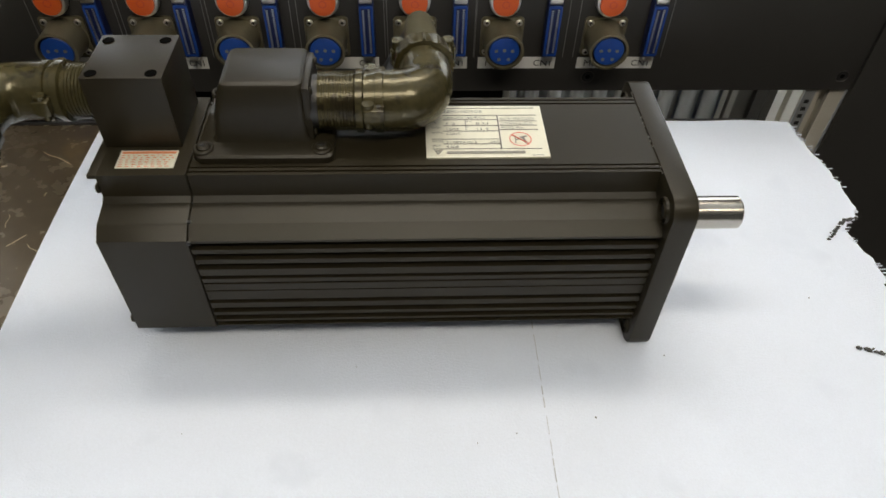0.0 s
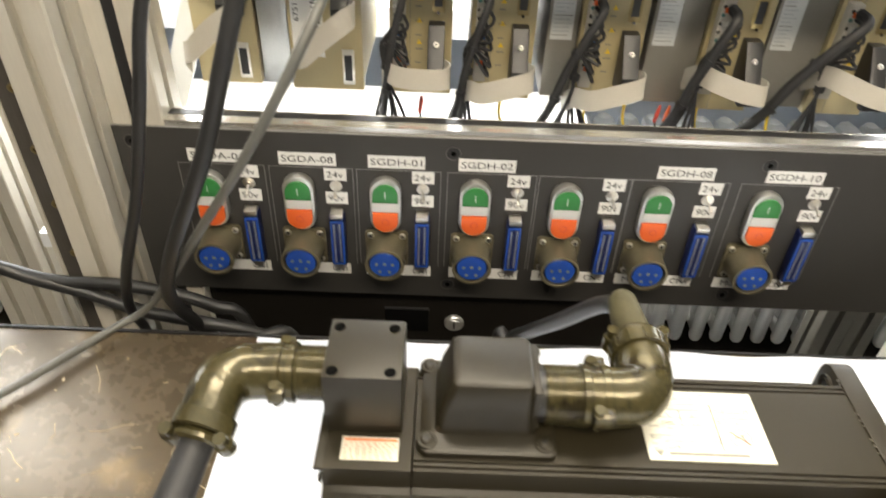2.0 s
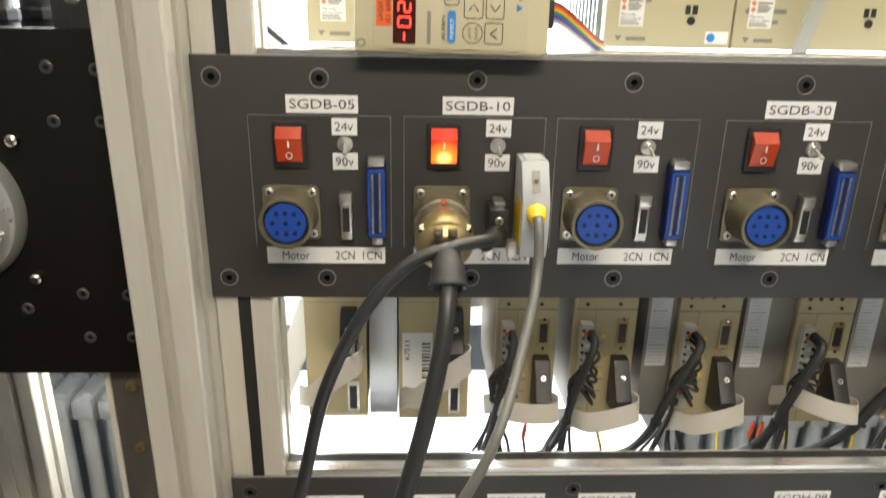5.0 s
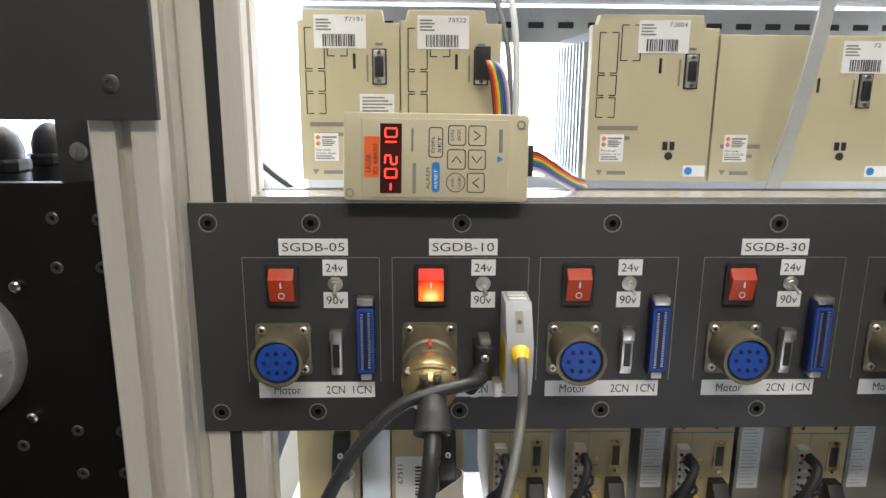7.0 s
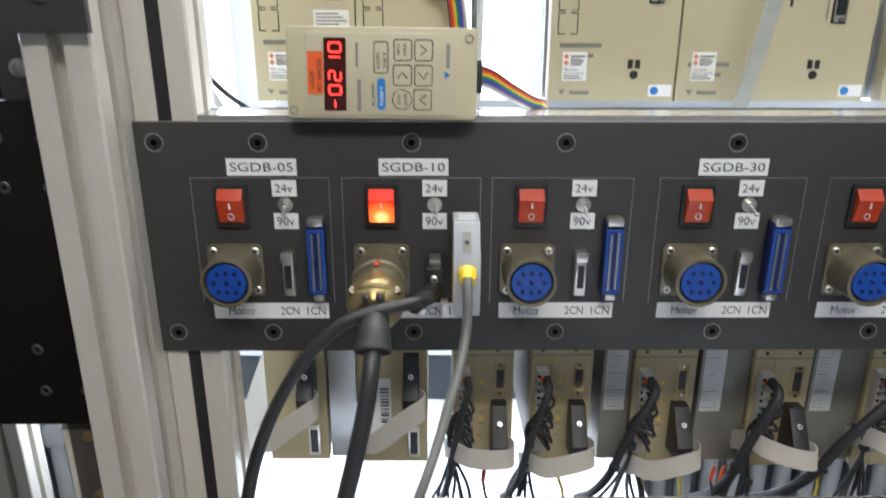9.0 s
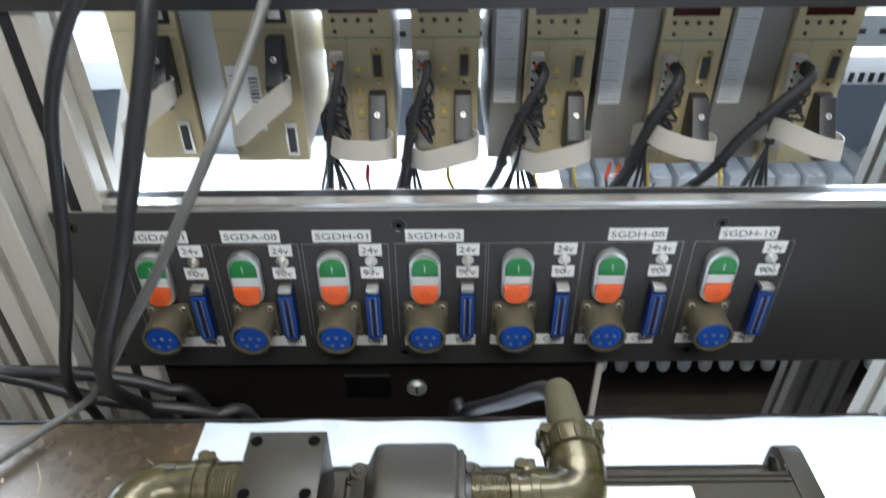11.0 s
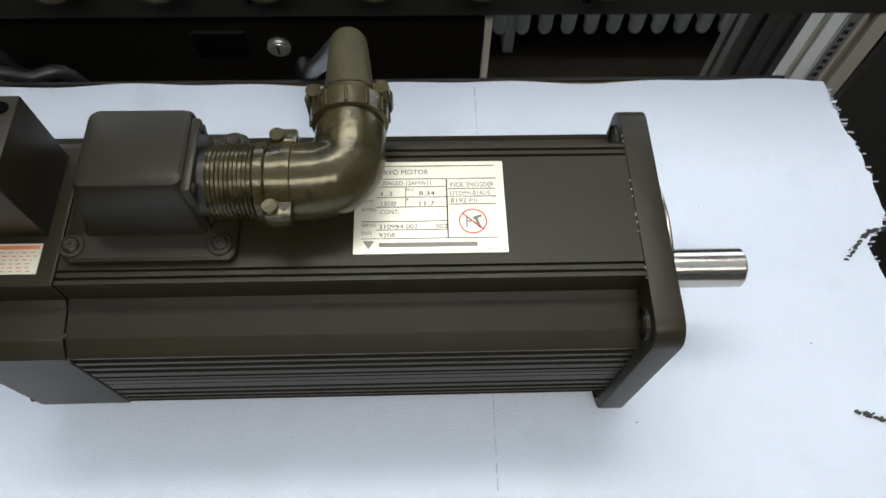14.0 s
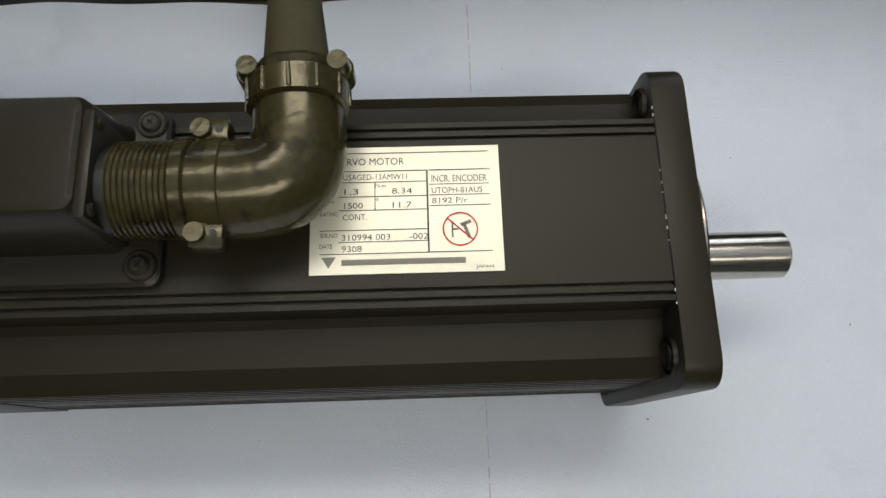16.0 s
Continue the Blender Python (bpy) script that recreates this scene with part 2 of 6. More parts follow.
def frame_of(axis):
    return Vector(axis).normalized().to_track_quat("Z", "Y").to_matrix()


def lathe(at, axis, rings, seg=24, bm=None, cap=True):
    """A turned body: rings of (distance along the axis, radius)."""
    own = bmesh.new()
    turn, at = frame_of(axis), Vector(at)
    loops = []
    for d, r in rings:
        loops.append([own.verts.new(at + turn @ Vector((r * math.cos(a), r * math.sin(a), d))) for a in (2 * math.pi * k / seg for k in range(seg))])
    for a, b in zip(loops, loops[1:]):
        for k in range(seg):
            own.faces.new((a[k], a[(k + 1) % seg], b[(k + 1) % seg], b[k]))
    if cap:
        own.faces.new(loops[0][::-1])
        own.faces.new(loops[-1])
    return join(bm, own)


def glide(points, steps=8):
    """A smooth line through the points."""
    p = [Vector(v) for v in points]
    p = [p[0] * 2 - p[1], *p, p[-1] * 2 - p[-2]]
    out = []
    for i in range(1, len(p) - 2):
        for k in range(steps):
            u = k / steps
            a, b, c, d = p[i - 1 : i + 3]
            out.append(0.5 * (2 * b + (c - a) * u + (2 * a - 5 * b + 4 * c - d) * u * u + (3 * b - a - 3 * c + d) * u**3))
    return [*out, p[-2]]


def sweep(points, radius, seg=12, bm=None, steps=8, flat=None, side=None):
    """A tube (or, with flat, a strip of that half width) along a smooth line; radius may be a list, one for each point."""
    own = bmesh.new()
    line = glide(points, steps)
    n = len(line)
    radii = radius if isinstance(radius, (list, tuple)) else [radius] * len(points)
    loops, up = [], Vector(side) if side else None
    for i, v in enumerate(line):
        way = (line[min(i + 1, n - 1)] - line[max(i - 1, 0)]).normalized()
        if up is None:
            up = way.orthogonal()
        up = (up - way * up.dot(way)).normalized()
        other = way.cross(up)
        s = i / (n - 1) * (len(radii) - 1)
        k = min(int(s), len(radii) - 2)
        r = radii[k] + (radii[k + 1] - radii[k]) * (s - k)
        if flat:
            loops.append([own.verts.new(v + up * a * flat + other * b * r) for a, b in ((-1, -1), (1, -1), (1, 1), (-1, 1))])
        else:
            loops.append([own.verts.new(v + up * r * math.cos(a) + other * r * math.sin(a)) for a in (2 * math.pi * j / seg for j in range(seg))])
        if side:
            up = Vector(side)
    for a, b in zip(loops, loops[1:]):
        for k in range(len(a)):
            own.faces.new((a[k], a[(k + 1) % len(a)], b[(k + 1) % len(a)], b[k]))
    own.faces.new(loops[0][::-1])
    own.faces.new(loops[-1])
    return join(bm, own)


def prism(outline, axis, a, b, bm=None, bevel=0.0):
    """Extrudes an outline of two coordinates along x, y or z from a to b."""
    own = bmesh.new()
    put = {"x": lambda u, v, w: (w, u, v), "y": lambda u, v, w: (u, w, v), "z": lambda u, v, w: (u, v, w)}[axis]
    low = [own.verts.new(put(u, v, a)) for u, v in outline]
    high = [own.verts.new(put(u, v, b)) for u, v in outline]
    caps = [own.faces.new(low[::-1]), own.faces.new(high)]
    for k in range(len(outline)):
        own.faces.new((low[k], low[(k + 1) % len(outline)], high[(k + 1) % len(outline)], high[k]))
    bmesh.ops.recalc_face_normals(own, faces=own.faces[:])
    if bevel:
        bmesh.ops.bevel(own, geom=[e for f in caps for e in f.edges], offset=bevel, segments=2, profile=0.6, affect="EDGES")
    return join(bm, own)


def rounded(x0, x1, z0, z1, r, seg=5):
    """The outline of a rectangle with round corners."""
    out = []
    for cx, cz, start in ((x1 - r, z1 - r, 0), (x0 + r, z1 - r, 90), (x0 + r, z0 + r, 180), (x1 - r, z0 + r, 270)):
        out += [(cx + r * math.cos(radians(start + 90 * k / seg)), cz + r * math.sin(radians(start + 90 * k / seg))) for k in range(seg + 1)]
    return out


def letters(body, m, width, height, bm=None):
    """Words as a thin mesh in the plane of m, from its origin to the right and up, fitted to that width and height."""
    data = bpy.data.curves.new("words", "FONT")
    data.body, data.size, data.resolution_u = body, 1, 3
    ob = bpy.data.objects.new("words", data)
    scene.collection.objects.link(ob)
    deps = bpy.context.evaluated_depsgraph_get()
    me = bpy.data.meshes.new_from_object(ob.evaluated_get(deps))
    own = bmesh.new()
    own.from_mesh(me)
    bpy.data.objects.remove(ob)
    bpy.data.meshes.remove(me)
    bpy.data.curves.remove(data)
    xs, ys = [v.co.x for v in own.verts], [v.co.y for v in own.verts]
    sx, sy = width / (max(xs) - min(xs)), height / (max(ys) - min(ys))
    for v in own.verts:
        v.co = m @ Vector(((v.co.x - min(xs)) * sx, (v.co.y - min(ys)) * sy, 0))
    return join(bm, own)


def quad(m, x0, x1, y0, y1, bm=None, h=0.0002):
    """A thin bar in the plane of m."""
    own = box(x0, x1, y0, y1, 0, h)
    bmesh.ops.transform(own, matrix=m, verts=own.verts)
    return join(bm, own)


def facing(x, y, z, tip=0.0):
    """The plane of a picture that faces the room (towards -y), its origin at that place."""
    return Matrix.Translation((x, y, z)) @ Matrix.Rotation(radians(90), 4, "X") @ Matrix.Rotation(radians(tip), 4, "Z")


def flat_on(x, y, z, turn=0.0):
    """The plane of a picture that lies face up."""
    return Matrix.Translation((x, y, z)) @ Matrix.Rotation(radians(turn), 4, "Z")


def screw(at, axis, r, parent, material=None, name="screw", cross=True, h=None):
    """A screw head with a cross or socket recess."""
    h = h or r * 0.55
    s = part(name, lathe(at, axis, [(0, r), (h * 0.6, r), (h, r * 0.72), (h, r * 0.34), (h * 0.35, r * 0.3)], 14), material or CHROME, parent)
    if cross:
        t = frame_of(axis).to_4x4()
        t.translation = Vector(at) + Vector(axis).normalized() * (h * 0.55)
        bm = box(-r * 0.55, r * 0.55, -r * 0.13, r * 0.13, 0, h * 0.5)
        box(-r * 0.13, r * 0.13, -r * 0.55, r * 0.55, 0, h * 0.5, bm=bm)
        bmesh.ops.transform(bm, matrix=t, verts=bm.verts)
        part("recess", bm, INK, s)
    return s

# ---- the room ----
for name, x0, x1, y0, y1 in (("wall_west", -3.1, -3.0, -3.0, 1.42), ("wall_east", 3.0, 3.1, -3.0, 1.42), ("wall_south", -3.1, 3.1, -3.1, -3.0)):
    solid(name, box(x0, x1, y0, y1, 0, 2.75), WALL, "plain grey painted workshop wall", "wall", "structure")
solid("floor", box(-3.1, 3.1, -3.1, 1.52, -0.05, 0), FLOOR, "dark brown workshop floor", "floor", "structure")
solid("ceiling", box(-3.1, 3.1, -3.1, 1.52, 2.75, 2.8), CEILING, "plain off-white workshop ceiling", "ceiling", "structure")
bm = box(-3.1, 3.1, 1.42, 1.52, 0, 0.83)
box(-3.1, 3.1, 1.42, 1.52, 2.45, 2.75, bm=bm)
box(-3.1, -1.9, 1.42, 1.52, 0.83, 2.45, bm=bm)
box(2.3, 3.1, 1.42, 1.52, 0.83, 2.45, bm=bm)
solid("wall_north", bm, PALE_WALL, "pale painted workshop wall with a wide window opening", "wall", "structure")
win = thing("window_1", (0.2, 1.45, 0.83), "wide bright window with white frame and slotted sill", "window", kind="structure")
bm = box(-1.9, 2.3, 1.44, 1.50, 0.83, 0.875)
box(-1.9, 2.3, 1.44, 1.50, 2.40, 2.45, bm=bm)
for x in (-1.9, 0.86, 2.25):
    box(x, x + 0.05, 1.44, 1.50, 0.875, 2.40, bm=bm)
part("window_frame", bm, SILL, win)
part("mullion", box(-0.535, -0.470, 1.345, 1.385, 0.875, 2.40, 0.004), SILL, win)
for x, w in ((-1.85, 1.35), (-0.50, 1.36), (0.91, 1.34)):
    part("pane", box(x, x + w, 1.485, 1.490, 0.875, 2.4), SKY_PANE, win)
sill = part("window_sill", box(-1.9, 2.3, 1.185, 1.42, 0.800, 0.850, 0.004), SILL, win, "white sill with a row of slots in its front edge")
for k in range(70):
    part("slot", box(0.30 + 0.0165 * k, 0.308 + 0.0165 * k, 1.1835, 1.1855, 0.806, 0.822), INK, sill)
for x, y in ((0.1, 0.95), (0.1, -0.75)):
    lamp = thing("ceiling_light", (x, y, 2.75), "long fluorescent ceiling light with white diffuser", "ceiling light", "ceiling lights")
    part("housing", box(x - 0.78, x + 0.78, y - 0.17, y + 0.17, 2.68, 2.75, 0.005), SILL, lamp)
    part("diffuser", box(x - 0.75, x + 0.75, y - 0.14, y + 0.14, 2.655, 2.68, 0.005), TUBE_GLOW, lamp)


def radiator(x0, x1, y, z0, z1, pitch=0.0480):
    """Cast columns with rounded ends, joined by hubs near the top and the bottom."""
    n = int((x1 - x0) / pitch)
    rad = thing("radiator", ((x0 + x1) / 2, y, 0), "white enamelled column radiator below the window", "radiator", "radiators")
    h, r = z1 - z0, 0.0150
    tube = [(0, 0.002), (0.002, 0.007), (0.007, 0.012), (0.016, r), (h - 0.030, r), (h - 0.014, r * 1.06), (h - 0.005, 0.012), (h, 0.003)]
    for k in range(n):
        x = x0 + pitch * (k + 0.5)
        bm = lathe((x, y - 0.042, z0), (0, 0, 1), tube, 14)
        lathe((x, y + 0.042, z0), (0, 0, 1), tube, 10, bm=bm)
        for z in (z0 + 0.045, z1 - 0.045):
            box(x - 0.0135, x + 0.0135, y - 0.046, y + 0.046, z - 0.022, z + 0.022, 0.008, bm=bm)
            lathe((x - pitch / 2, y, z), (1, 0, 0), [(0, 0.019), (pitch, 0.019)], 12, bm=bm)
        box(x - 0.0200, x + 0.0200, y - 0.058, y + 0.050, z1 - 0.050, z1 - 0.006, 0.010, bm=bm)
        part("column", bm, RADIATOR, rad)
    for x in (x0 + 0.1, x1 - 0.1):
        part("foot", box(x - 0.012, x + 0.012, y - 0.02, y + 0.03, 0, z0 + 0.04, 0.004), RADIATOR, rad)
    return rad


radiator(-1.50, -0.76, 1.275, 0.085, 0.640)
radiator(0.125, 1.23, 1.275, 0.085, 0.615)

# ---- the bench and the cloth ----
bench = thing("workbench", (-0.05, 0.1, 0), "workbench with a worn brown scratched sheet top", "workbench")
top = part("top", box(-0.516, 0.299, -0.55, 0.4985, 0.765, 0.796, 0.002), BENCH, bench, "scratched brown metal-faced top")
part("back_edge", box(-0.520, 0.299, 0.4985, 0.5015, 0.757, 0.7972, 0.001), BLACK_PLASTIC, bench, "thin black edging")
part("side_edge", box(-0.520, -0.516, -0.55, 0.4985, 0.757, 0.7975, 0.001), BLACK_PLASTIC, bench, "thin black edging")
for x in (-0.46, 0.25):
    for y in (-0.5, 0.44):
        part("leg", box(x - 0.025, x + 0.025, y - 0.025, y + 0.025, 0, 0.765, 0.003), BLACK_PLATE, bench)
rng = random.Random(4)
for k in range(110):
    x, y = rng.uniform(-0.50, -0.22), rng.uniform(0.12, 0.48)
    a, l = rng.uniform(0, 3.1), rng.choice((0.002, 0.003, 0.004, 0.008, 0.015, 0.03))
    w = rng.uniform(0.00012, 0.0004) * (3 if l < 0.006 else 1)
    p = [(x + l * (u - 0.5) * math.cos(a) + rng.gauss(0, l * 0.04), y + l * (u - 0.5) * math.sin(a) + rng.gauss(0, l * 0.04), 0.79615) for u in (0, 0.35, 0.7, 1)]
    part("scratch", sweep(p, [0.0001] * 4, flat=w, side=(math.sin(a), -math.cos(a), 0), steps=3), SCRATCH, top)

# the cloth: left edge runs slanting, the right one is frayed
rng = random.Random(7)


EDGE_Y = (-0.5, 0.20, 0.28, 0.313, 0.341, 0.358, 0.366, 0.376, 0.395, 0.44, 0.47, 0.497)
EDGE_X = (0.31, 0.303, 0.315, 0.327, 0.322, 0.315, 0.322, 0.334, 0.337, 0.333, 0.327, 0.3265)


def cloth_sheet():
    own = bmesh.new()
    nx, ny = 70, 170
    grid = []
    for j in range(ny + 1):
        v = j / ny
        y = -0.50 + v * 0.995
        row = []
        left = -0.268 - 0.004 * math.sin(v * 9)
        right = float(np.interp(y, EDGE_Y, EDGE_X)) + (rng.uniform(-0.0022, 0.0016) if y > 0.25 else 0)
        for i in range(nx + 1):
            u = i / nx
            x = left + (right - left) * u
            back = 0.0012 * math.sin(x * 31) + 0.0010 * math.sin(x * 67 + 1) + 0.0012
            z = 0.7968 + 0.0007 * noise.noise((x * 9, y * 9, 0.3)) + 0.0007
            row.append(own.verts.new((x, y + back * v**6, z)))
        grid.append(row)
    for j in range(ny):
        for i in range(nx):
            own.faces.new((grid[j][i], grid[j][i + 1], grid[j + 1][i + 1], grid[j + 1][i]))
    ext = bmesh.ops.extrude_face_region(own, geom=own.faces[:])
    bmesh.ops.translate(own, verts=[g for g in ext["geom"] if isinstance(g, bmesh.types.BMVert)], vec=(0, 0, 0.0006))
    bmesh.ops.recalc_face_normals(own, faces=own.faces[:])
    return own


cloth = thing("cloth", (0.03, 0.1, 0.7965), "white nonwoven cloth with frayed edges on the bench", "cloth")
part("sheet", cloth_sheet(), CLOTH, cloth)
CZ = 0.7989
fold = bmesh.new()
y = -0.35
while y < 0.49:
    step = rng.uniform(0.004, 0.012)
    box(0.0693 + rng.uniform(-0.0002, 0.0002), 0.0697, y, y + step, CZ - 0.0006, CZ + 0.00005, bm=fold)
    y += step + rng.uniform(0.001, 0.006)
part("crease", fold, CLOTH_THREAD, cloth, "fine grey perforated crease line")
bm = bmesh.new()
for k in range(70):
    y = rng.uniform(0.24, 0.49)
    x = float(np.interp(y, EDGE_Y, EDGE_X)) - 0.002
    box(x, x + rng.uniform(0.002, 0.006), y, y + 0.0006, CZ - 0.001, CZ - 0.0003, bm=bm)
part("fringe", bm, CLOTH, cloth, kind="stuff")
for path, count in ((((0.300, 0.349), (0.311, 0.361), (0.321, 0.369), (0.331, 0.371)), 60), (((0.277, 0.2535), (0.287, 0.2500), (0.299, 0.2440)), 46), (((0.322, 0.305), (0.334, 0.317)), 20)):
    bm = bmesh.new()
    line = glide([(u, v, CZ - 0.0002) for u, v in path], 12)
    for k in range(count):
        c = rng.choice(line) + Vector((rng.gauss(0, 0.0006), rng.gauss(0, 0.0007), 0))
        a, r = rng.uniform(0, 6.28), rng.uniform(0.0005, 0.0014)
        rim = [(c.x + r * rng.uniform(0.5, 1.5) * math.cos(a + t), c.y + r * rng.uniform(0.3, 1.0) * math.sin(a + t)) for t in (j * math.pi / 4 for j in range(8))]
        prism(rim, "z", CZ - 0.0004, CZ + 0.00012 + 0.00001 * k, bm=bm)
    part("smudge", bm, STAIN, cloth, "dark frayed smudge")
bm = bmesh.new()
for k in range(24):
    x, y = rng.uniform(-0.22, 0.30), rng.uniform(0.12, 0.45)
    r = rng.uniform(0.0002, 0.0006)
    lathe((x, y, CZ - 0.0003), (0, 0, 1), [(0, r), (0.0004, r)], 6, bm=bm)
part("speck", bm, STAIN, cloth, kind="stuff")

# ---- the servo motor ----
MY, MZ = 0.3178, 0.8585
motor = thing("servo_motor", (0, MY, 0.797), "dark olive-black finned electric servo motor lying on the cloth", "motor")


TOPV, SIDEV = 0.0610, 0.0558


def notched(fins, grow=0.0):
    """The outline of the housing: flat top and bottom, flat sides, stepped notches at the four corners."""
    g = grow
    corner = [(-SIDEV - g, 0.0365 + g), (-0.0492 - g, 0.0416 + g), (-0.0484 - g, 0.0421 + g), (-0.0474 - g, 0.0423 + g), (-0.0350 - g, 0.0448 + g), (-0.0318 - g, 0.0470 + g), (-0.0312 - g, 0.0500 + g), (-0.0312 - g, TOPV + g)]
    left = []
    if fins:
        for at, w, d in ((-0.0342, 0.0034, 0.0085), (-0.0286, 0.0040, 0.0085), (-0.0218, 0.0042, 0.0085), (-0.0137, 0.0032, 0.0070), (-0.0042, 0.0009, 0.0010), (0.0022, 0.0014, 0.0020), (0.0073, 0.0027, 0.0065), (0.0162, 0.0046, 0.0085), (0.0242, 0.0048, 0.0085), (0.0322, 0.0052, 0.0085)):
            left += [(-SIDEV, at - w / 2), (-SIDEV + d, at - w / 2), (-SIDEV + d, at + w / 2), (-SIDEV, at + w / 2)]
    top = []
    if fins:
        for at in (-0.0285, -0.0250, 0.0318, 0.0353):
            top += [(at - 0.0007, TOPV), (at - 0.0007, TOPV - 0.002), (at + 0.0007, TOPV - 0.002), (at + 0.0007, TOPV)]
    # clockwise from the lower left: left side, corner, top, corner, right side, corner, bottom, corner
    def rear(u):
        """The housing reaches a little further to the rear than to the front."""
        return -u + (0.0068 if u > -0.04 else 0.0055)

    out = left + corner + top + [(rear(u), v) for u, v in corner[::-1]] + [(rear(u), v) for u, v in left[::-1]]
    out += [(rear(u), -v) for u, v in corner] + [(u, -v) for u, v in corner[::-1]]
    return [(MY + u, MZ + v) for u, v in out]


part("housing", prism(notched(True), "x", -0.1255, 0.1275), PAINT, motor, "finned olive-black housing", smooth=20)
cap = part("end_cover", prism(notched(False, 0.0006), "x", -0.173, -0.1262, bevel=0.0006), PAINT, motor, "plain olive-black end cover", smooth=20)
part("rim", box(-0.1772, -0.1722, 0.2860, 0.3565, 0.9176, 0.9203, 0.0008), PAINT, cap)
for y in (0.2870, 0.3490):
    screw((-0.1732, y, 0.9110), (-1, 0, 0), 0.003, cap, PAINT)
for y in (0.2640, 0.3720):
    screw((-0.1732, y, 0.829), (-1, 0, 0), 0.003, cap, PAINT)
for z, y in ((0.8935, 0.2625), (0.9005, 0.2705), (0.9020, 0.2830)):
    part("slot", box(-0.1268, -0.1246, y - 0.0012, y + 0.0008, z - 0.001, z + 0.0012), INK, motor)

# flange: square with rounded corners and bolt holes
own = prism(rounded(MY - 0.0615, MY + 0.0615, MZ - 0.0610, MZ + 0.0620, 0.011, 6), "x", 0.1275, 0.1408, bevel=0.001)
flange = part("flange", own, PAINT, motor, "square mounting flange with rounded corners", smooth=30)
for sy in (-1, 1):
    for sz in (-1, 1):
        y, z = MY + sy * 0.0490, MZ + sz * 0.0490
        part("bolt_hole", lathe((0.1270, y, z), (1, 0, 0), [(0, 0.0046), (0.0141, 0.0046)], 18), INK, flange)
        part("lug", lathe((0.1235, y, z), (1, 0, 0), [(0.0025, 0.0070), (0.0040, 0.0074), (0.0042, 0.0047), (0.002, 0.0046)], 20, cap=False), PAINT, flange)
part("pilot", lathe((0.1408, MY, MZ), (1, 0, 0), [(0, 0.055), (0.0035, 0.055), (0.0045, 0.054), (0.0045, 0.02)], 64), STEEL, motor, "turned bare-metal pilot ring")
part("shaft", lathe((0.140, MY, MZ), (1, 0, 0), [(0, 0.0105), (0.0588, 0.0105), (0.0600, 0.0093), (0.0600, 0.002), (0.0585, 0.0008)], 48), STEEL, motor, "bright turned steel shaft")
bm = bmesh.new()
rng = random.Random(2)
for k in range(11):
    box(0.1273, 0.1276, (y := rng.uniform(0.283, 0.36)), y + rng.uniform(0.0003, 0.0012), 0.9190, 0.9198 + rng.uniform(0, 0.0004), bm=bm)
part("paint_chip", bm, CHROME, flange, kind="stuff")

# encoder socket box with four holes
enc = part("encoder_box", box(-0.1735, -0.1325, 0.3095, 0.3520, 0.9197, 0.9635, 0.0008), CASTING, motor, "black square socket box with four holes")
for x in (-0.1685, -0.1385):
    for y in (0.3138, 0.3455):
        part("screw_hole", lathe((x, y, 0.9630), (0, 0, 1), [(0, 0.0031), (0.0009, 0.0031)], 16), HOLE, enc)

# cast terminal housing
def loft(rects, corner, bm=None):
    """Joins rounded rectangles (x0, x1, y0, y1, z) into one smooth body."""
    own = bmesh.new()
    loops = [[own.verts.new((u, v, z)) for u, v in rounded(x0, x1, y0, y1, min(corner, (x1 - x0) / 2.1, (y1 - y0) / 2.1), 5)] for x0, x1, y0, y1, z in rects]
    for a, b in zip(loops, loops[1:]):
        for k in range(len(a)):
            own.faces.new((a[k], a[(k + 1) % len(a)], b[(k + 1) % len(a)], b[k]))
    own.faces.new(loops[0][::-1])
    own.faces.new(loops[-1])
    return join(bm, own)


tb = part("terminal_box", loft([(-0.1225, -0.0495, 0.2955, 0.3610, 0.9196), (-0.1225, -0.0495, 0.2955, 0.3610, 0.9232), (-0.1212, -0.0508, 0.2968, 0.3597, 0.9242), (-0.1150, -0.0612, 0.3066, 0.3545, 0.9252), (-0.1136, -0.0622, 0.3078, 0.3532, 0.9275), (-0.1120, -0.0628, 0.3088, 0.3520, 0.9400), (-0.1072, -0.0632, 0.3102, 0.3498, 0.9553), (-0.1058, -0.0640, 0.3116, 0.3482, 0.9576), (-0.1040, -0.0654, 0.3136, 0.3462, 0.9586)], 0.0042), CASTING, motor, "cast black terminal housing with bevelled edges", smooth=28)
for x in (-0.1188, -0.0560):
    for y in (0.3025, 0.3550):
        part("boss", lathe((x, y, 0.9200), (0, 0, 1), [(0, 0.0062), (0.0050, 0.0056), (0.0055, 0.005)], 18), CASTING, tb)
        screw((x, y, 0.9250), (0, 0, 1), 0.0036, tb, CASTING)
part("socket_flange", box(-0.0640, -0.0600, 0.3090, 0.3445, 0.9240, 0.9575, 0.0012), CASTING, tb)
for y in (0.3125, 0.3410):
    for z in (0.9280, 0.9540):
        screw((-0.0600, y, z), (1, 0, 0), 0.0022, tb, CASTING)


def threaded(at, axis, length, r, pitch=0.0018):
    rings, d = [(0, r * 0.93)], 0.0
    while d < length - pitch:
        rings += [(d + pitch * 0.25, r), (d + pitch * 0.5, r), (d + pitch * 0.75, r * 0.955), (d + pitch, r * 0.955)]
        d += pitch
    return lathe(at, axis, rings + [(length, r * 0.93)], 40)


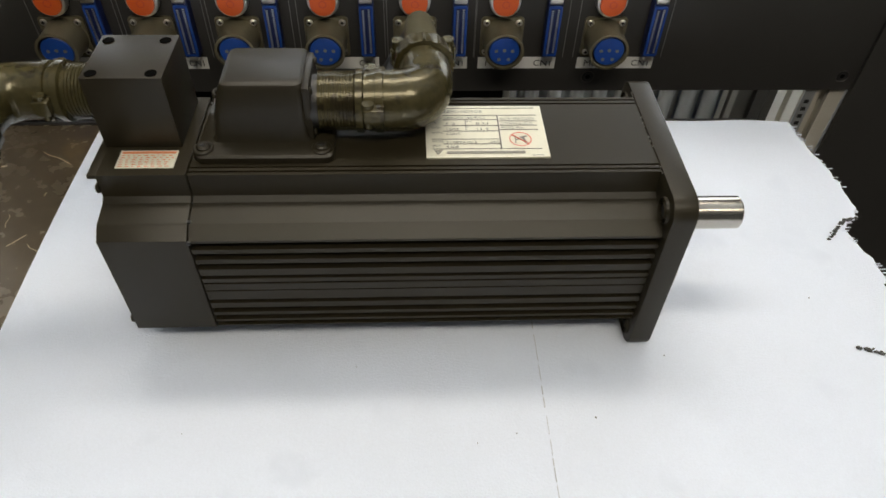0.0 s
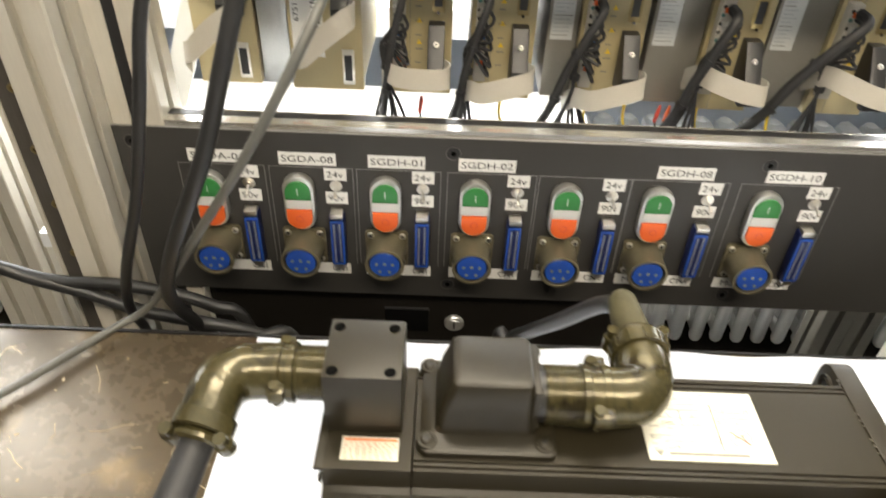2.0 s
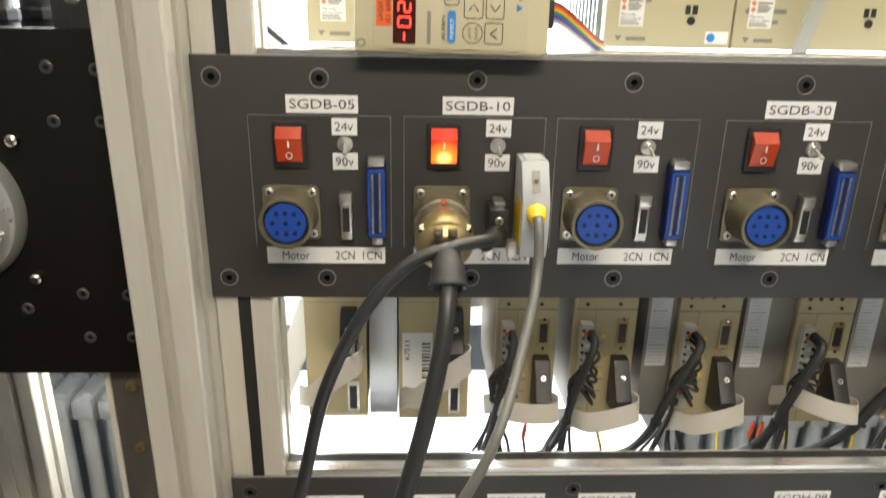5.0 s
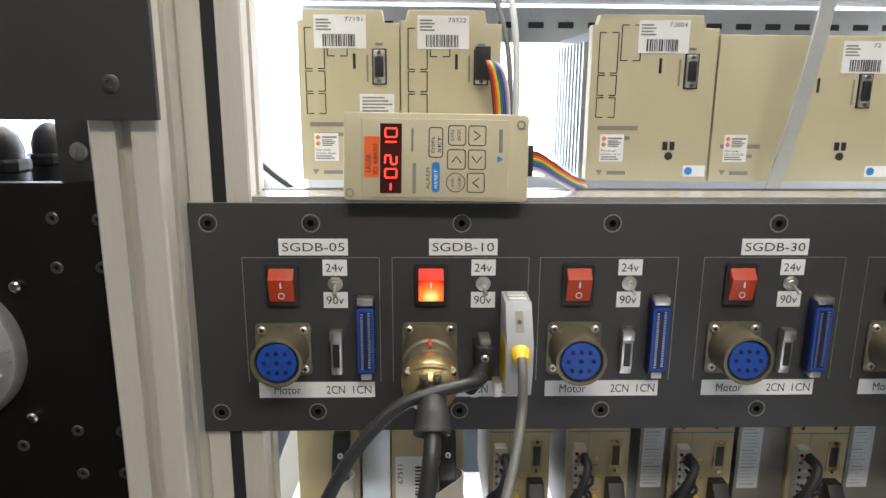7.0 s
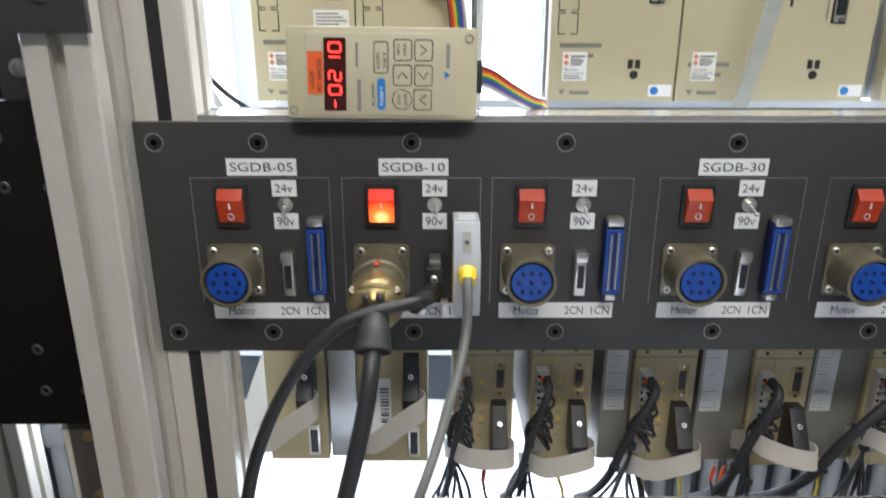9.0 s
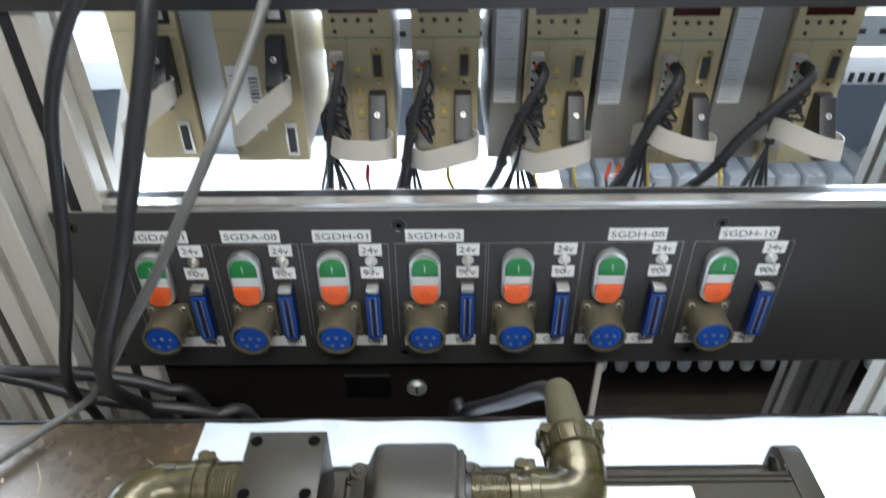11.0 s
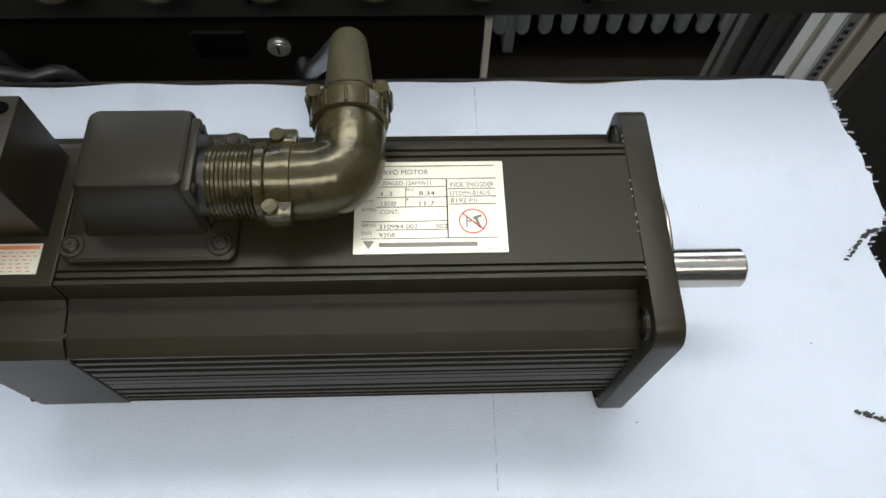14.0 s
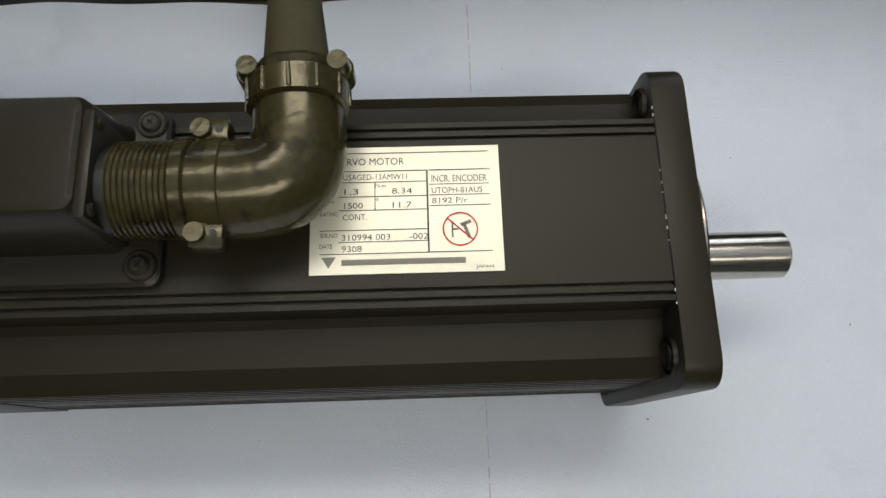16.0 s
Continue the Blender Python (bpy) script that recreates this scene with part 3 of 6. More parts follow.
def screw_bar(a, b, r, parent):
    """A clamp screw from a to b with a slotted head."""
    way = Vector(b) - Vector(a)
    part("clamp_screw", lathe(a, way, [(0, r * 0.9), (way.length * 0.25, r), (way.length * 0.25, r * 0.62), (way.length, r * 0.62)], 12), OLIVE, parent)


# power plug: thread, straight sleeve, elbow towards the rack, clamp, rubber boot
PA = Vector((-0.0600, 0.3235, 0.9400))
plug = thing("elbow_plug", PA, "olive-drab metal elbow cable plug screwed to the motor", "cable plug", "elbow plugs")
part("socket_neck", lathe(PA, (1, 0, 0), [(-0.002, 0.0145), (0.004, 0.0145)], 32), BLACK_PLASTIC, plug)
part("thread", threaded(PA + Vector((0.003, 0, 0)), (1, 0, 0), 0.0200, 0.0163), OLIVE, plug)
part("collar", lathe(PA + Vector((0.0225, 0, 0)), (1, 0, 0), [(0, 0.0160), (0.0006, 0.0172), (0.0042, 0.0172), (0.0048, 0.0165), (0.0050, 0.0158), (0.0105, 0.0158), (0.0110, 0.0172), (0.0150, 0.0172), (0.0155, 0.0165)], 40), OLIVE, plug)
UP = Vector((-0.05, 1.0, 0.03)).normalized()
line = [PA + Vector((0.030, 0, 0)), PA + Vector((0.042, 0, 0)), PA + Vector((0.052, 0.0015, 0.0003)), PA + Vector((0.0585, 0.0075, 0.001)), PA + Vector((0.0603, 0.0170, 0.003)), PA + Vector((0.0600, 0.029, 0.0050))]
part("elbow", sweep(line, [0.0165, 0.0166, 0.0168, 0.0164, 0.0156, 0.0148], 32, steps=6), OLIVE, plug, "smooth olive-drab elbow")
E1 = line[-1]
part("clamp_ring", lathe(E1 - UP * 0.004, UP, [(0, 0.0150), (0.0006, 0.0168), (0.0090, 0.0172), (0.0098, 0.0160)], 32), OLIVE, plug)
for k in range(12):
    a = frame_of(UP) @ Vector((0.0169 * math.cos(k * math.pi / 6), 0.0169 * math.sin(k * math.pi / 6), 0.0045))
    part("rib", lathe(E1 + a - UP * 0.0075, UP, [(0, 0.0008), (0.0078, 0.0008)], 6), OLIVE, plug)
side = UP.cross(Vector((0, 0, 1))).normalized()
high = side.cross(UP)
for s in (-1, 1):
    a = E1 + UP * 0.0085 + side * s * 0.0145
    part("saddle_ear", lathe(a - high * 0.005, high, [(0, 0.0042), (0.0008, 0.0048), (0.0092, 0.0048), (0.0100, 0.0042)], 16), OLIVE, plug)
    screw_bar(a + high * 0.0105, a - high * 0.008, 0.0038, plug)
part("saddle", sweep([E1 + UP * 0.0085 - side * 0.0125 + high * 0.002, E1 + UP * 0.0085 - side * 0.006 + high * 0.0108, E1 + UP * 0.0085 + side * 0.006 + high * 0.0108, E1 + UP * 0.0085 + side * 0.0125 + high * 0.002], [0.0028] * 4, 8), OLIVE, plug)
for s, yy in ((-1, -0.0175), (1, 0.0175)):
    a = PA + Vector((0.0300, yy, 0.004))
    part("sleeve_ear", box(a.x - 0.0025, a.x + 0.0085, a.y - 0.0045, a.y + 0.0045, a.z - 0.0045, a.z + 0.0045, 0.0018), OLIVE, plug)
    screw_bar(a + Vector((0, 0, 0.0065)), a - Vector((0, 0, 0.0085)), 0.0036, plug)
    part("ear_hole", lathe(a + Vector((0.0055, 0, 0.0040)), (0, 0, 1), [(0, 0.0013), (0.0008, 0.0013)], 10), INK, plug)
B0 = E1 + UP * 0.010
boot_line = [B0 - UP * 0.012, B0, B0 + UP * 0.012, B0 + UP * 0.024, B0 + UP * 0.033, B0 + UP * 0.0365]
part("boot", sweep(boot_line, [0.0116, 0.0114, 0.0104, 0.0094, 0.0085, 0.0064], 24, steps=6), BOOT, plug, "olive tapered rubber boot")
T0 = boot_line[-1]
cable = thing("power_cable", T0, "grey motor cable drooping behind the bench", "cable")
part("jacket", sweep([T0 - UP * 0.012, T0 + Vector((-0.006, 0.014, -0.020)), T0 + Vector((-0.022, 0.048, -0.068)), T0 + Vector((-0.037, 0.082, -0.114)), T0 + Vector((-0.049, 0.114, -0.160)), T0 + Vector((-0.060, 0.135, -0.240)), T0 + Vector((-0.07, 0.145, -0.93))], 0.0058, 12), CABLE, cable)

# encoder plug on the socket box: elbow towards the front, sleeve, cable across the bench
QA = Vector((-0.1735, 0.3310, 0.9420))
plug2 = thing("elbow_plug", QA, "olive-drab metal elbow plug with black strain sleeve", "cable plug", "elbow plugs")
part("thread", threaded(QA, (-1, 0, 0), 0.0175, 0.0150), OLIVE, plug2)
part("collar", lathe(QA - Vector((0.0172, 0, 0)), (-1, 0, 0), [(0, 0.0152), (0.0006, 0.0165), (0.0042, 0.0165), (0.0048, 0.0150), (0.0075, 0.0150), (0.0080, 0.0163), (0.0110, 0.0163), (0.0115, 0.0155)], 36), OLIVE, plug2)
line = [QA + Vector(v) for v in ((-0.025, 0, 0), (-0.036, 0, 0), (-0.047, -0.002, 0.0004), (-0.0550, -0.010, 0.001), (-0.0575, -0.021, 0.001), (-0.058, -0.034, -0.001))]
part("elbow", sweep(line, [0.0152, 0.0154, 0.0156, 0.0152, 0.0146, 0.0138], 28, steps=6), OLIVE, plug2, "smooth olive-drab elbow")
E2, DN = line[-1], Vector((-0.18, -0.93, -0.32)).normalized()
part("clamp_ring", lathe(E2 - DN * 0.003, DN, [(0, 0.0142), (0.0006, 0.0158), (0.0090, 0.0162), (0.0098, 0.0150)], 28), OLIVE, plug2)
side2 = DN.cross(Vector((0, 0, 1))).normalized()
high2 = side2.cross(DN) * (1 if side2.cross(DN).z > 0 else -1)
for s in (-1, 1):
    a = E2 + DN * 0.010 + side2 * s * 0.0145
    part("saddle_ear", lathe(a - high2 * 0.005, high2, [(0, 0.0042), (0.0008, 0.0048), (0.0092, 0.0048), (0.0100, 0.0042)], 14), OLIVE, plug2)
    screw_bar(a + high2 * 0.0105, a - high2 * 0.008, 0.0038, plug2)
part("saddle", sweep([E2 + DN * 0.010 - side2 * 0.0125, E2 + DN * 0.010 - side2 * 0.006 + high2 * 0.0095, E2 + DN * 0.010 + side2 * 0.006 + high2 * 0.0095, E2 + DN * 0.010 + side2 * 0.0125], [0.003] * 4, 8), OLIVE, plug2)
a = QA + Vector((-0.024, -0.0165, 0.002))
part("sleeve_ear", box(a.x - 0.006, a.x + 0.003, a.y - 0.0045, a.y + 0.0045, a.z - 0.0045, a.z + 0.0045, 0.0018), OLIVE, plug2)
screw_bar(a + Vector((-0.002, 0, 0.0065)), a + Vector((-0.002, 0, -0.0085)), 0.0036, plug2)
a = QA + Vector((-0.024, 0.0165, 0.002))
part("sleeve_ear", box(a.x - 0.006, a.x + 0.003, a.y - 0.0045, a.y + 0.0045, a.z - 0.0045, a.z + 0.0045, 0.0018), OLIVE, plug2)
screw_bar(a + Vector((-0.002, 0, 0.0065)), a + Vector((-0.002, 0, -0.0085)), 0.0036, plug2)
S0 = E2 + DN * 0.008
part("strain_sleeve", sweep([S0, S0 + DN * 0.016, S0 + DN * 0.032, S0 + DN * 0.038], [0.0086, 0.0088, 0.0092, 0.0098], 20), RUBBER, plug2, "black rubber strain sleeve")
S1 = S0 + DN * 0.034
cable2 = thing("encoder_cable", S1, "dark grey cable lying across the brown bench", "cable")
part("jacket", sweep([S1, S1 + DN * 0.02, S1 + Vector((-0.020, -0.040, -0.042)), S1 + Vector((-0.06, -0.085, -0.084)), S1 + Vector((-0.16, -0.16, -0.0865)), S1 + Vector((-0.25, -0.32, -0.087))], 0.0055, 14), CABLE, cable2)

# nameplate
plate = thing("nameplate", (0.034, 0.322, 0.9196), "pale foil rating plate with black print", "nameplate")
NX, NYY, NZ = 0.0005, 0.2985, 0.9206
part("foil", box(NX, NX + 0.0680, NYY, NYY + 0.0475, 0.9194, NZ - 0.0002), NAMEPLATE, plate)
F = flat_on(NX, NYY, NZ - 0.0001)
bm = letters("AC SERVO MOTOR", F @ Matrix.Translation((0.0035, 0.0405, 0)), 0.0300, 0.0027)
for w, x, y, l, h in (("TYPE", 0.0035, 0.0357, 0.0052, 0.0016), ("USAGED-13AMW11", 0.0115, 0.0348, 0.0230, 0.0022), ("kW", 0.0035, 0.0308, 0.0028, 0.0016), ("1.3", 0.0120, 0.0293, 0.0050, 0.0022), ("N-m", 0.0232, 0.0318, 0.0036, 0.0014), ("8.34", 0.0290, 0.0293, 0.0072, 0.0022), ("r/min", 0.0035, 0.0262, 0.0048, 0.0014), ("1500", 0.0120, 0.0240, 0.0066, 0.0022), ("A", 0.0232, 0.0266, 0.0012, 0.0014), ("11.7", 0.0292, 0.0240, 0.0068, 0.0022), ("RATING", 0.0035, 0.0213, 0.0062, 0.0016), ("CONT.", 0.0115, 0.0197, 0.0085, 0.0022), ("SER.NO", 0.0035, 0.0134, 0.0062, 0.0016), ("310994 003", 0.0112, 0.0122, 0.0170, 0.0022), ("-002", 0.0350, 0.0122, 0.0066, 0.0022), ("DATE", 0.0035, 0.0094, 0.0044, 0.0016), ("9308", 0.0112, 0.0080, 0.0070, 0.0022), ("INCR. ENCODER", 0.0433, 0.0335, 0.0200, 0.0026), ("UTOPH-81AUS", 0.0433, 0.0292, 0.0182, 0.0022), ("8192 P/r", 0.0433, 0.0253, 0.0128, 0.0022), ("JAPAN", 0.0580, 0.0008, 0.0062, 0.0014)):
    letters(w, F @ Matrix.Translation((x, y, 0)), l, h, bm)
part("print", bm, INK, plate)
for x0, x1, y in ((0.0035, 0.0640, 0.0450), (0.0100, 0.0415, 0.0380), (0.0100, 0.0415, 0.0338), (0.0100, 0.0415, 0.0283), (0.0100, 0.0415, 0.0232), (0.0035, 0.0415, 0.0158), (0.0100, 0.0415, 0.0115), (0.0035, 0.0640, 0.0072), (0.0425, 0.0645, 0.0380), (0.0425, 0.0640, 0.0325), (0.0425, 0.0640, 0.0284), (0.0425, 0.0640, 0.0244)):
    part("ruled_line", quad(F, x0, x1, y, y + 0.00022), INK, plate)
part("ruled_line", quad(F, 0.0414, 0.0420, 0.0072, 0.0380), INK, plate)
part("ruled_line", quad(F, 0.0228, 0.0231, 0.0232, 0.0338), INK, plate)
bm = quad(F, 0.0112, 0.0545, 0.0032, 0.0052)
own = prism([(0.0042, 0.0062), (0.0092, 0.0062), (0.0066, 0.0022)], "z", 0, 0.0002)
bmesh.ops.transform(own, matrix=F, verts=own.verts)
part("maker_mark", join(bm, own), GREY_INK, plate, "plain dark bar and wedge of the maker's mark")
bm = bmesh.new()
o = [bm.verts.new(F @ Vector((0.0530 + 0.0063 * math.cos(a), 0.0155 + 0.0063 * math.sin(a), 0.0003))) for a in (k * math.pi / 24 for k in range(48))]
i = [bm.verts.new(F @ Vector((0.0530 + 0.00575 * math.cos(a), 0.0155 + 0.00575 * math.sin(a), 0.0003))) for a in (k * math.pi / 24 for k in range(48))]
for k in range(48):
    bm.faces.new((o[k], o[(k + 1) % 48], i[(k + 1) % 48], i[k]))
quad(F @ Matrix.Translation((0.0530, 0.0155, 0.0001)) @ Matrix.Rotation(radians(-42), 4, "Z"), -0.0059, 0.0059, -0.00026, 0.00026, bm)
part("warning_circle", bm, RED_INK, plate, "red ring with a slanting bar")
bm = quad(F @ Matrix.Translation((0.0552, 0.0150, 0)) @ Matrix.Rotation(radians(20), 4, "Z"), -0.0006, 0.0006, -0.0030, 0.0026)
quad(F @ Matrix.Translation((0.0552, 0.0178, 0)) @ Matrix.Rotation(radians(20), 4, "Z"), -0.0022, 0.0018, -0.0006, 0.0006, bm)
quad(F @ Matrix.Translation((0.0502, 0.0155, 0)), -0.0003, 0.0003, -0.0030, 0.0030, bm)
quad(F @ Matrix.Translation((0.0512, 0.0155, 0)), -0.0012, 0.0012, -0.0003, 0.0003, bm)
part("hammer_sign", bm, GREY_INK, plate)

# small red-printed caution sticker on the end cover
st = thing("caution_sticker", (-0.149, 0.299, 0.9203), "small pale sticker with red print on the end cover", "sticker")
part("paper", box(-0.1640, -0.1335, 0.2915, 0.3060, 0.9202, 0.9206), NAMEPLATE, st)
F = flat_on(-0.1640, 0.2915, 0.9206)
bm = quad(F, 0.001, 0.0295, 0.0118, 0.0135)
for r in range(6):
    x = 0.0012
    while x < 0.028:
        w = rng.uniform(0.0006, 0.0024)
        quad(F, x, min(0.0293, x + w), 0.0010 + r * 0.0018, 0.0014 + r * 0.0018, bm)
        x += w + 0.0016
part("print", bm, ORANGE_INK, st, "rows of unreadable red print")

# ---- the test rack: posts, rails, panels ----
PY = 0.600


def profile(cx, cy, h=0.0225, slots="xXyY"):
    """The outline of a slotted square profile bar."""
    out = []
    s, lip, deep, wide = 0.0050, 0.0045, 0.0125, 0.0095
    side = [(-h + 0.0015, -h), (-s, -h), (-s, -h + lip), (-wide, -h + lip), (-wide * 0.6, -h + deep), (wide * 0.6, -h + deep), (wide, -h + lip), (s, -h + lip), (s, -h), (h - 0.0015, -h)]
    for k in range(4):
        c, q = round(math.cos(k * math.pi / 2)), round(math.sin(k * math.pi / 2))
        out += [(cx + c * u - q * v, cy + q * u + c * v) for u, v in side]
    return out


def post(x, y, z0, z1, label, filler=None, metal=None):
    p = thing("profile_post", (x, y, z0), label, "aluminium post", "aluminium posts")
    part("extrusion", prism(profile(x, y), "z", z0, z1), metal or ALU, p, smooth=20)
    if filler:
        part("slot_cover", box(x - 0.0049, x + 0.0049, y - 0.0215, y - 0.0150, z0, z1), filler, p, "black slot cover strip")
    return p


post(-0.4235, 0.5805, 0, 2.05, "tall slotted aluminium profile post beside the panels")
post(-0.4237, 0.6265, 0, 2.05, "slotted aluminium profile post behind the tall post")
post(-0.3785, 0.6265, 0, 2.05, "slotted aluminium rack post with black slot cover", BLACK_PLASTIC)
post(0.4235, 0.6265, 0, 2.05, "slotted aluminium rack post", None)
# aluminium too: the darker metal stands for the shade behind the rack
for x in (0.4925, 0.5375):
    post(x, 0.87, 0, 0.93, "slotted aluminium frame post behind the rack, darkened for shade", metal=GREY_METAL)
post(-0.790, 0.90, 0, 1.30, "slotted aluminium frame post behind the rack", None)
post(-0.745, 0.90, 0, 1.30, "slotted aluminium frame post behind the rack", None)


ps = thing("perforated_strip", (0.408, 0.603, 0.30), "perforated zinc strip on the rack post", "metal strip")
part("strip", box(0.4015, 0.4135, 0.6020, 0.6034, 0.30, 0.757, 0.0003), PALE_METAL, ps)
for k in range(48):
    part("hole", box(0.4050, 0.4100, 0.6016, 0.6022, 0.310 + 0.0092 * k, 0.3145 + 0.0092 * k), INK, ps)


def rail(z, y0=0.603, y1=0.648, label="horizontal aluminium profile rail of the rack"):
    r = thing("profile_rail", (0.02, y0, z), label, "aluminium rail", "aluminium rails")
    part("extrusion", prism([(y0, z), (y1, z), (y1, z - 0.045), (y0, z - 0.045)], "x", -0.3555, 0.4005, bevel=0.001), ALU_X, r)
    part("slot_cover", box(-0.3555, 0.4005, y1 - 0.012, y1 - 0.003, z - 0.0003, z + 0.0003), BLACK_PLASTIC, r)
    return r


rail(1.2925)
rail(0.9470, y1=0.6265)
marks = thing("rail_marks", (-0.1, 0.607, 0.947), "faint red marks on the aluminium rail", "print")
for x0, x1 in ((-0.328, -0.301), (-0.245, -0.230), (-0.154, -0.132), (-0.086, -0.060), (0.076, 0.098)):
    bm, x = bmesh.new(), x0
    while x < x1:
        box(x, x + 0.0008, 0.6050, 0.6085, 0.9468, 0.9473, bm=bm)
        box(x, x + 0.0028, 0.6050 + 0.0012 * (int(x * 9000) % 3), 0.6058 + 0.0012 * (int(x * 9000) % 3), 0.9468, 0.9473, bm=bm)
        x += 0.0042
    part("mark", bm, DULL_RED, marks)
for z in (1.432, 1.258, 1.005):
    r = thing("mounting_rail", (0.02, 0.85, z), "perforated zinc mounting rail behind the drives", "mounting rail", "mounting rails")
    part("strip", box(-0.3555, 0.46, 0.850, 0.853, z - 0.0175, z + 0.0175), PALE_METAL, r)
    for k in range(26):
        part("slot", box(-0.340 + 0.031 * k, -0.324 + 0.031 * k, 0.8494, 0.8502, z - 0.003, z + 0.003), INK, r)


def rack_panel(name, z0, z1, x1, xs, label):
    p = thing(name, (0.0, PY, z0), label, "panel")
    part("sheet", box(-0.401, x1, PY, PY + 0.0028, z0, z1, 0.0006), PANEL, p)
    part("top_edge", box(-0.4005, x1, PY + 0.0003, PY + 0.0025, z1, z1 + 0.0004), PANEL_EDGE, p)
    for x in xs:
        for z in (z1 - 0.0145, z0 + 0.0165):
            part("washer", lathe((x, PY, z), (0, -1, 0), [(0, 0.0069), (0.0004, 0.0068), (0.0005, 0.0062), (0.0001, 0.0058)], 24), GREY_METAL if z0 > 1 else DARK_BOLT, p)
            head = part("bolt", lathe((x, PY - 0.0002, z), (0, -1, 0), [(0, 0.0059), (0.0002, 0.0056), (0.0003, 0.0030), (0.0001, 0.0028)], 24), BLACK_PLASTIC, p)
            part("hex_recess", lathe((x, PY - 0.0004, z), (0, -1, 0), [(0, 0.0026), (0.0002, 0.0025)], 6), HOLE, head)
    return p


rack_panel("control_panel", 1.108, 1.288, 0.446, (-0.387, -0.313, -0.203, -0.092, 0.032, 0.156, 0.300, 0.430), "anthracite sheet-metal panel with rocker switches and sockets")
rack_panel("control_panel", 0.760, 0.941, 0.446, (-0.386, -0.107, 0.169, 0.431), "anthracite sheet-metal control panel with seven drive stations")


def words_label(words, x0, x1, z0, z1, y=PY, ink=None, group="adhesive labels", margin=0.12, tip=0.0):
    """White tape with one or more words: (text, share of the width at which it begins, share it takes)."""
    lab = thing("adhesive_label", ((x0 + x1) / 2, y, z0), "white adhesive label with black print", "label", group)
    part("tape", box(x0, x1, y - 0.0006, y - 0.00005, z0, z1), WHITE_TAPE, lab)
    w, h = x1 - x0, z1 - z0
    for text, at, share in words:
        part("print", letters(text, facing(x0 + w * at, y - 0.00075, z0 + h * 0.24), w * share, h * 0.52), ink or INK, lab)
    return lab


def circular_socket(x, z, y=PY, depth=0.030, size=0.0415, r=0.0185, pins=9):
    s = thing("circular_socket", (x, y, z), "khaki metal round socket with blue pin insert", "socket", "round motor sockets")
    h = size / 2
    part("flange", prism(rounded(x - h, x + h, z - h, z + h, 0.004), "y", y - 0.0028, y, bevel=0.0005), DULL_OLIVE, s)
    part("barrel", lathe((x, y - 0.0028, z), (0, -1, 0), [(0, r + 0.0012), (0.004, r), (depth - 0.004, r), (depth - 0.003, r + 0.0002), (depth - 0.0028, r - 0.0002), (depth - 0.0028, r - 0.0022), (depth - 0.011, r - 0.0026)], 40, cap=False), DULL_OLIVE, s)
    part("gasket", lathe((x, y - depth + 0.0075, z), (0, -1, 0), [(0, r - 0.0024), (0.0032, r - 0.0024)], 32), BLACK_PLASTIC, s)
    ins = part("insert", lathe((x, y - depth + 0.0069, z), (0, -1, 0), [(0, r - 0.0040), (0.0052, r - 0.0040), (0.0058, r - 0.0046)], 36), BLUE, s, "blue plastic insert")
    py = y - depth + 0.0009
    spots = [(-0.0062, 0.0068), (0, 0.0072), (0.0062, 0.0068), (-0.0092, 0), (0, 0), (0.0092, 0), (-0.0062, -0.0072), (0, -0.0076), (0.0062, -0.0072)] if pins == 9 else [(-0.0075, 0.0008), (0, 0.0014), (0.0075, 0.0008), (-0.0045, -0.0078), (0.0045, -0.0078)]
    for dx, dz in spots:
        part("pin", lathe((x + dx, py + 0.0004, z + dz), (0, -1, 0), [(0, 0.0017), (0.0006, 0.0017), (0.0007, 0.0010), (0.0003, 0.0008)], 10), GREY_METAL if pins < 9 else BLUE_DARK, ins)
    for sx in (-1, 1):
        for sz in (-1, 1):
            screw((x + sx * (h - 0.0052), y - 0.0028, z + sz * (h - 0.0052)), (0, -1, 0), 0.0032, s)
    return s


def wide_socket(x, z0, z1, y=PY):
    s = thing("ribbon_socket", (x, y, z0), "tall blue fifty-pin socket with metal latches", "socket", "blue signal sockets")
    part("shell", box(x - 0.0068, x + 0.0068, y - 0.0105, y, z0 + 0.004, z1 - 0.004, 0.001), BLUE_DARK, s)
    part("rim", prism(rounded(x - 0.0062, x + 0.0062, z0 + 0.0065, z1 - 0.0085, 0.002), "y", y - 0.0122, y - 0.0100, bevel=0.0004), BLUE, s)
    part("cavity", box(x - 0.0042, x + 0.0042, y - 0.01235, y - 0.0120, z0 + 0.009, z1 - 0.0105), BLUE_DARK, s)
    pins = part("contact_strip", box(x - 0.0008, x + 0.0008, y - 0.0128, y - 0.0122, z0 + 0.010, z1 - 0.0115), BLUE_DARK, s)
    for k in range(22):
        for dx in (-0.0026, 0.0026):
            z = z0 + 0.0105 + k * (z1 - z0 - 0.0225) / 21
            part("contact", box(x + dx - 0.0009, x + dx + 0.0009, y - 0.0130, y - 0.0123, z + dx * 0.2 - 0.0005, z + dx * 0.2 + 0.0005), PALE_METAL, pins)
    part("latch", box(x - 0.0058, x + 0.0058, y - 0.0125, y - 0.001, z1 - 0.0062, z1, 0.0012), CHROME, s)
    part("latch", box(x - 0.0040, x + 0.0040, y - 0.0110, y - 0.001, z0, z0 + 0.0052, 0.0010), CHROME, s)
    return s


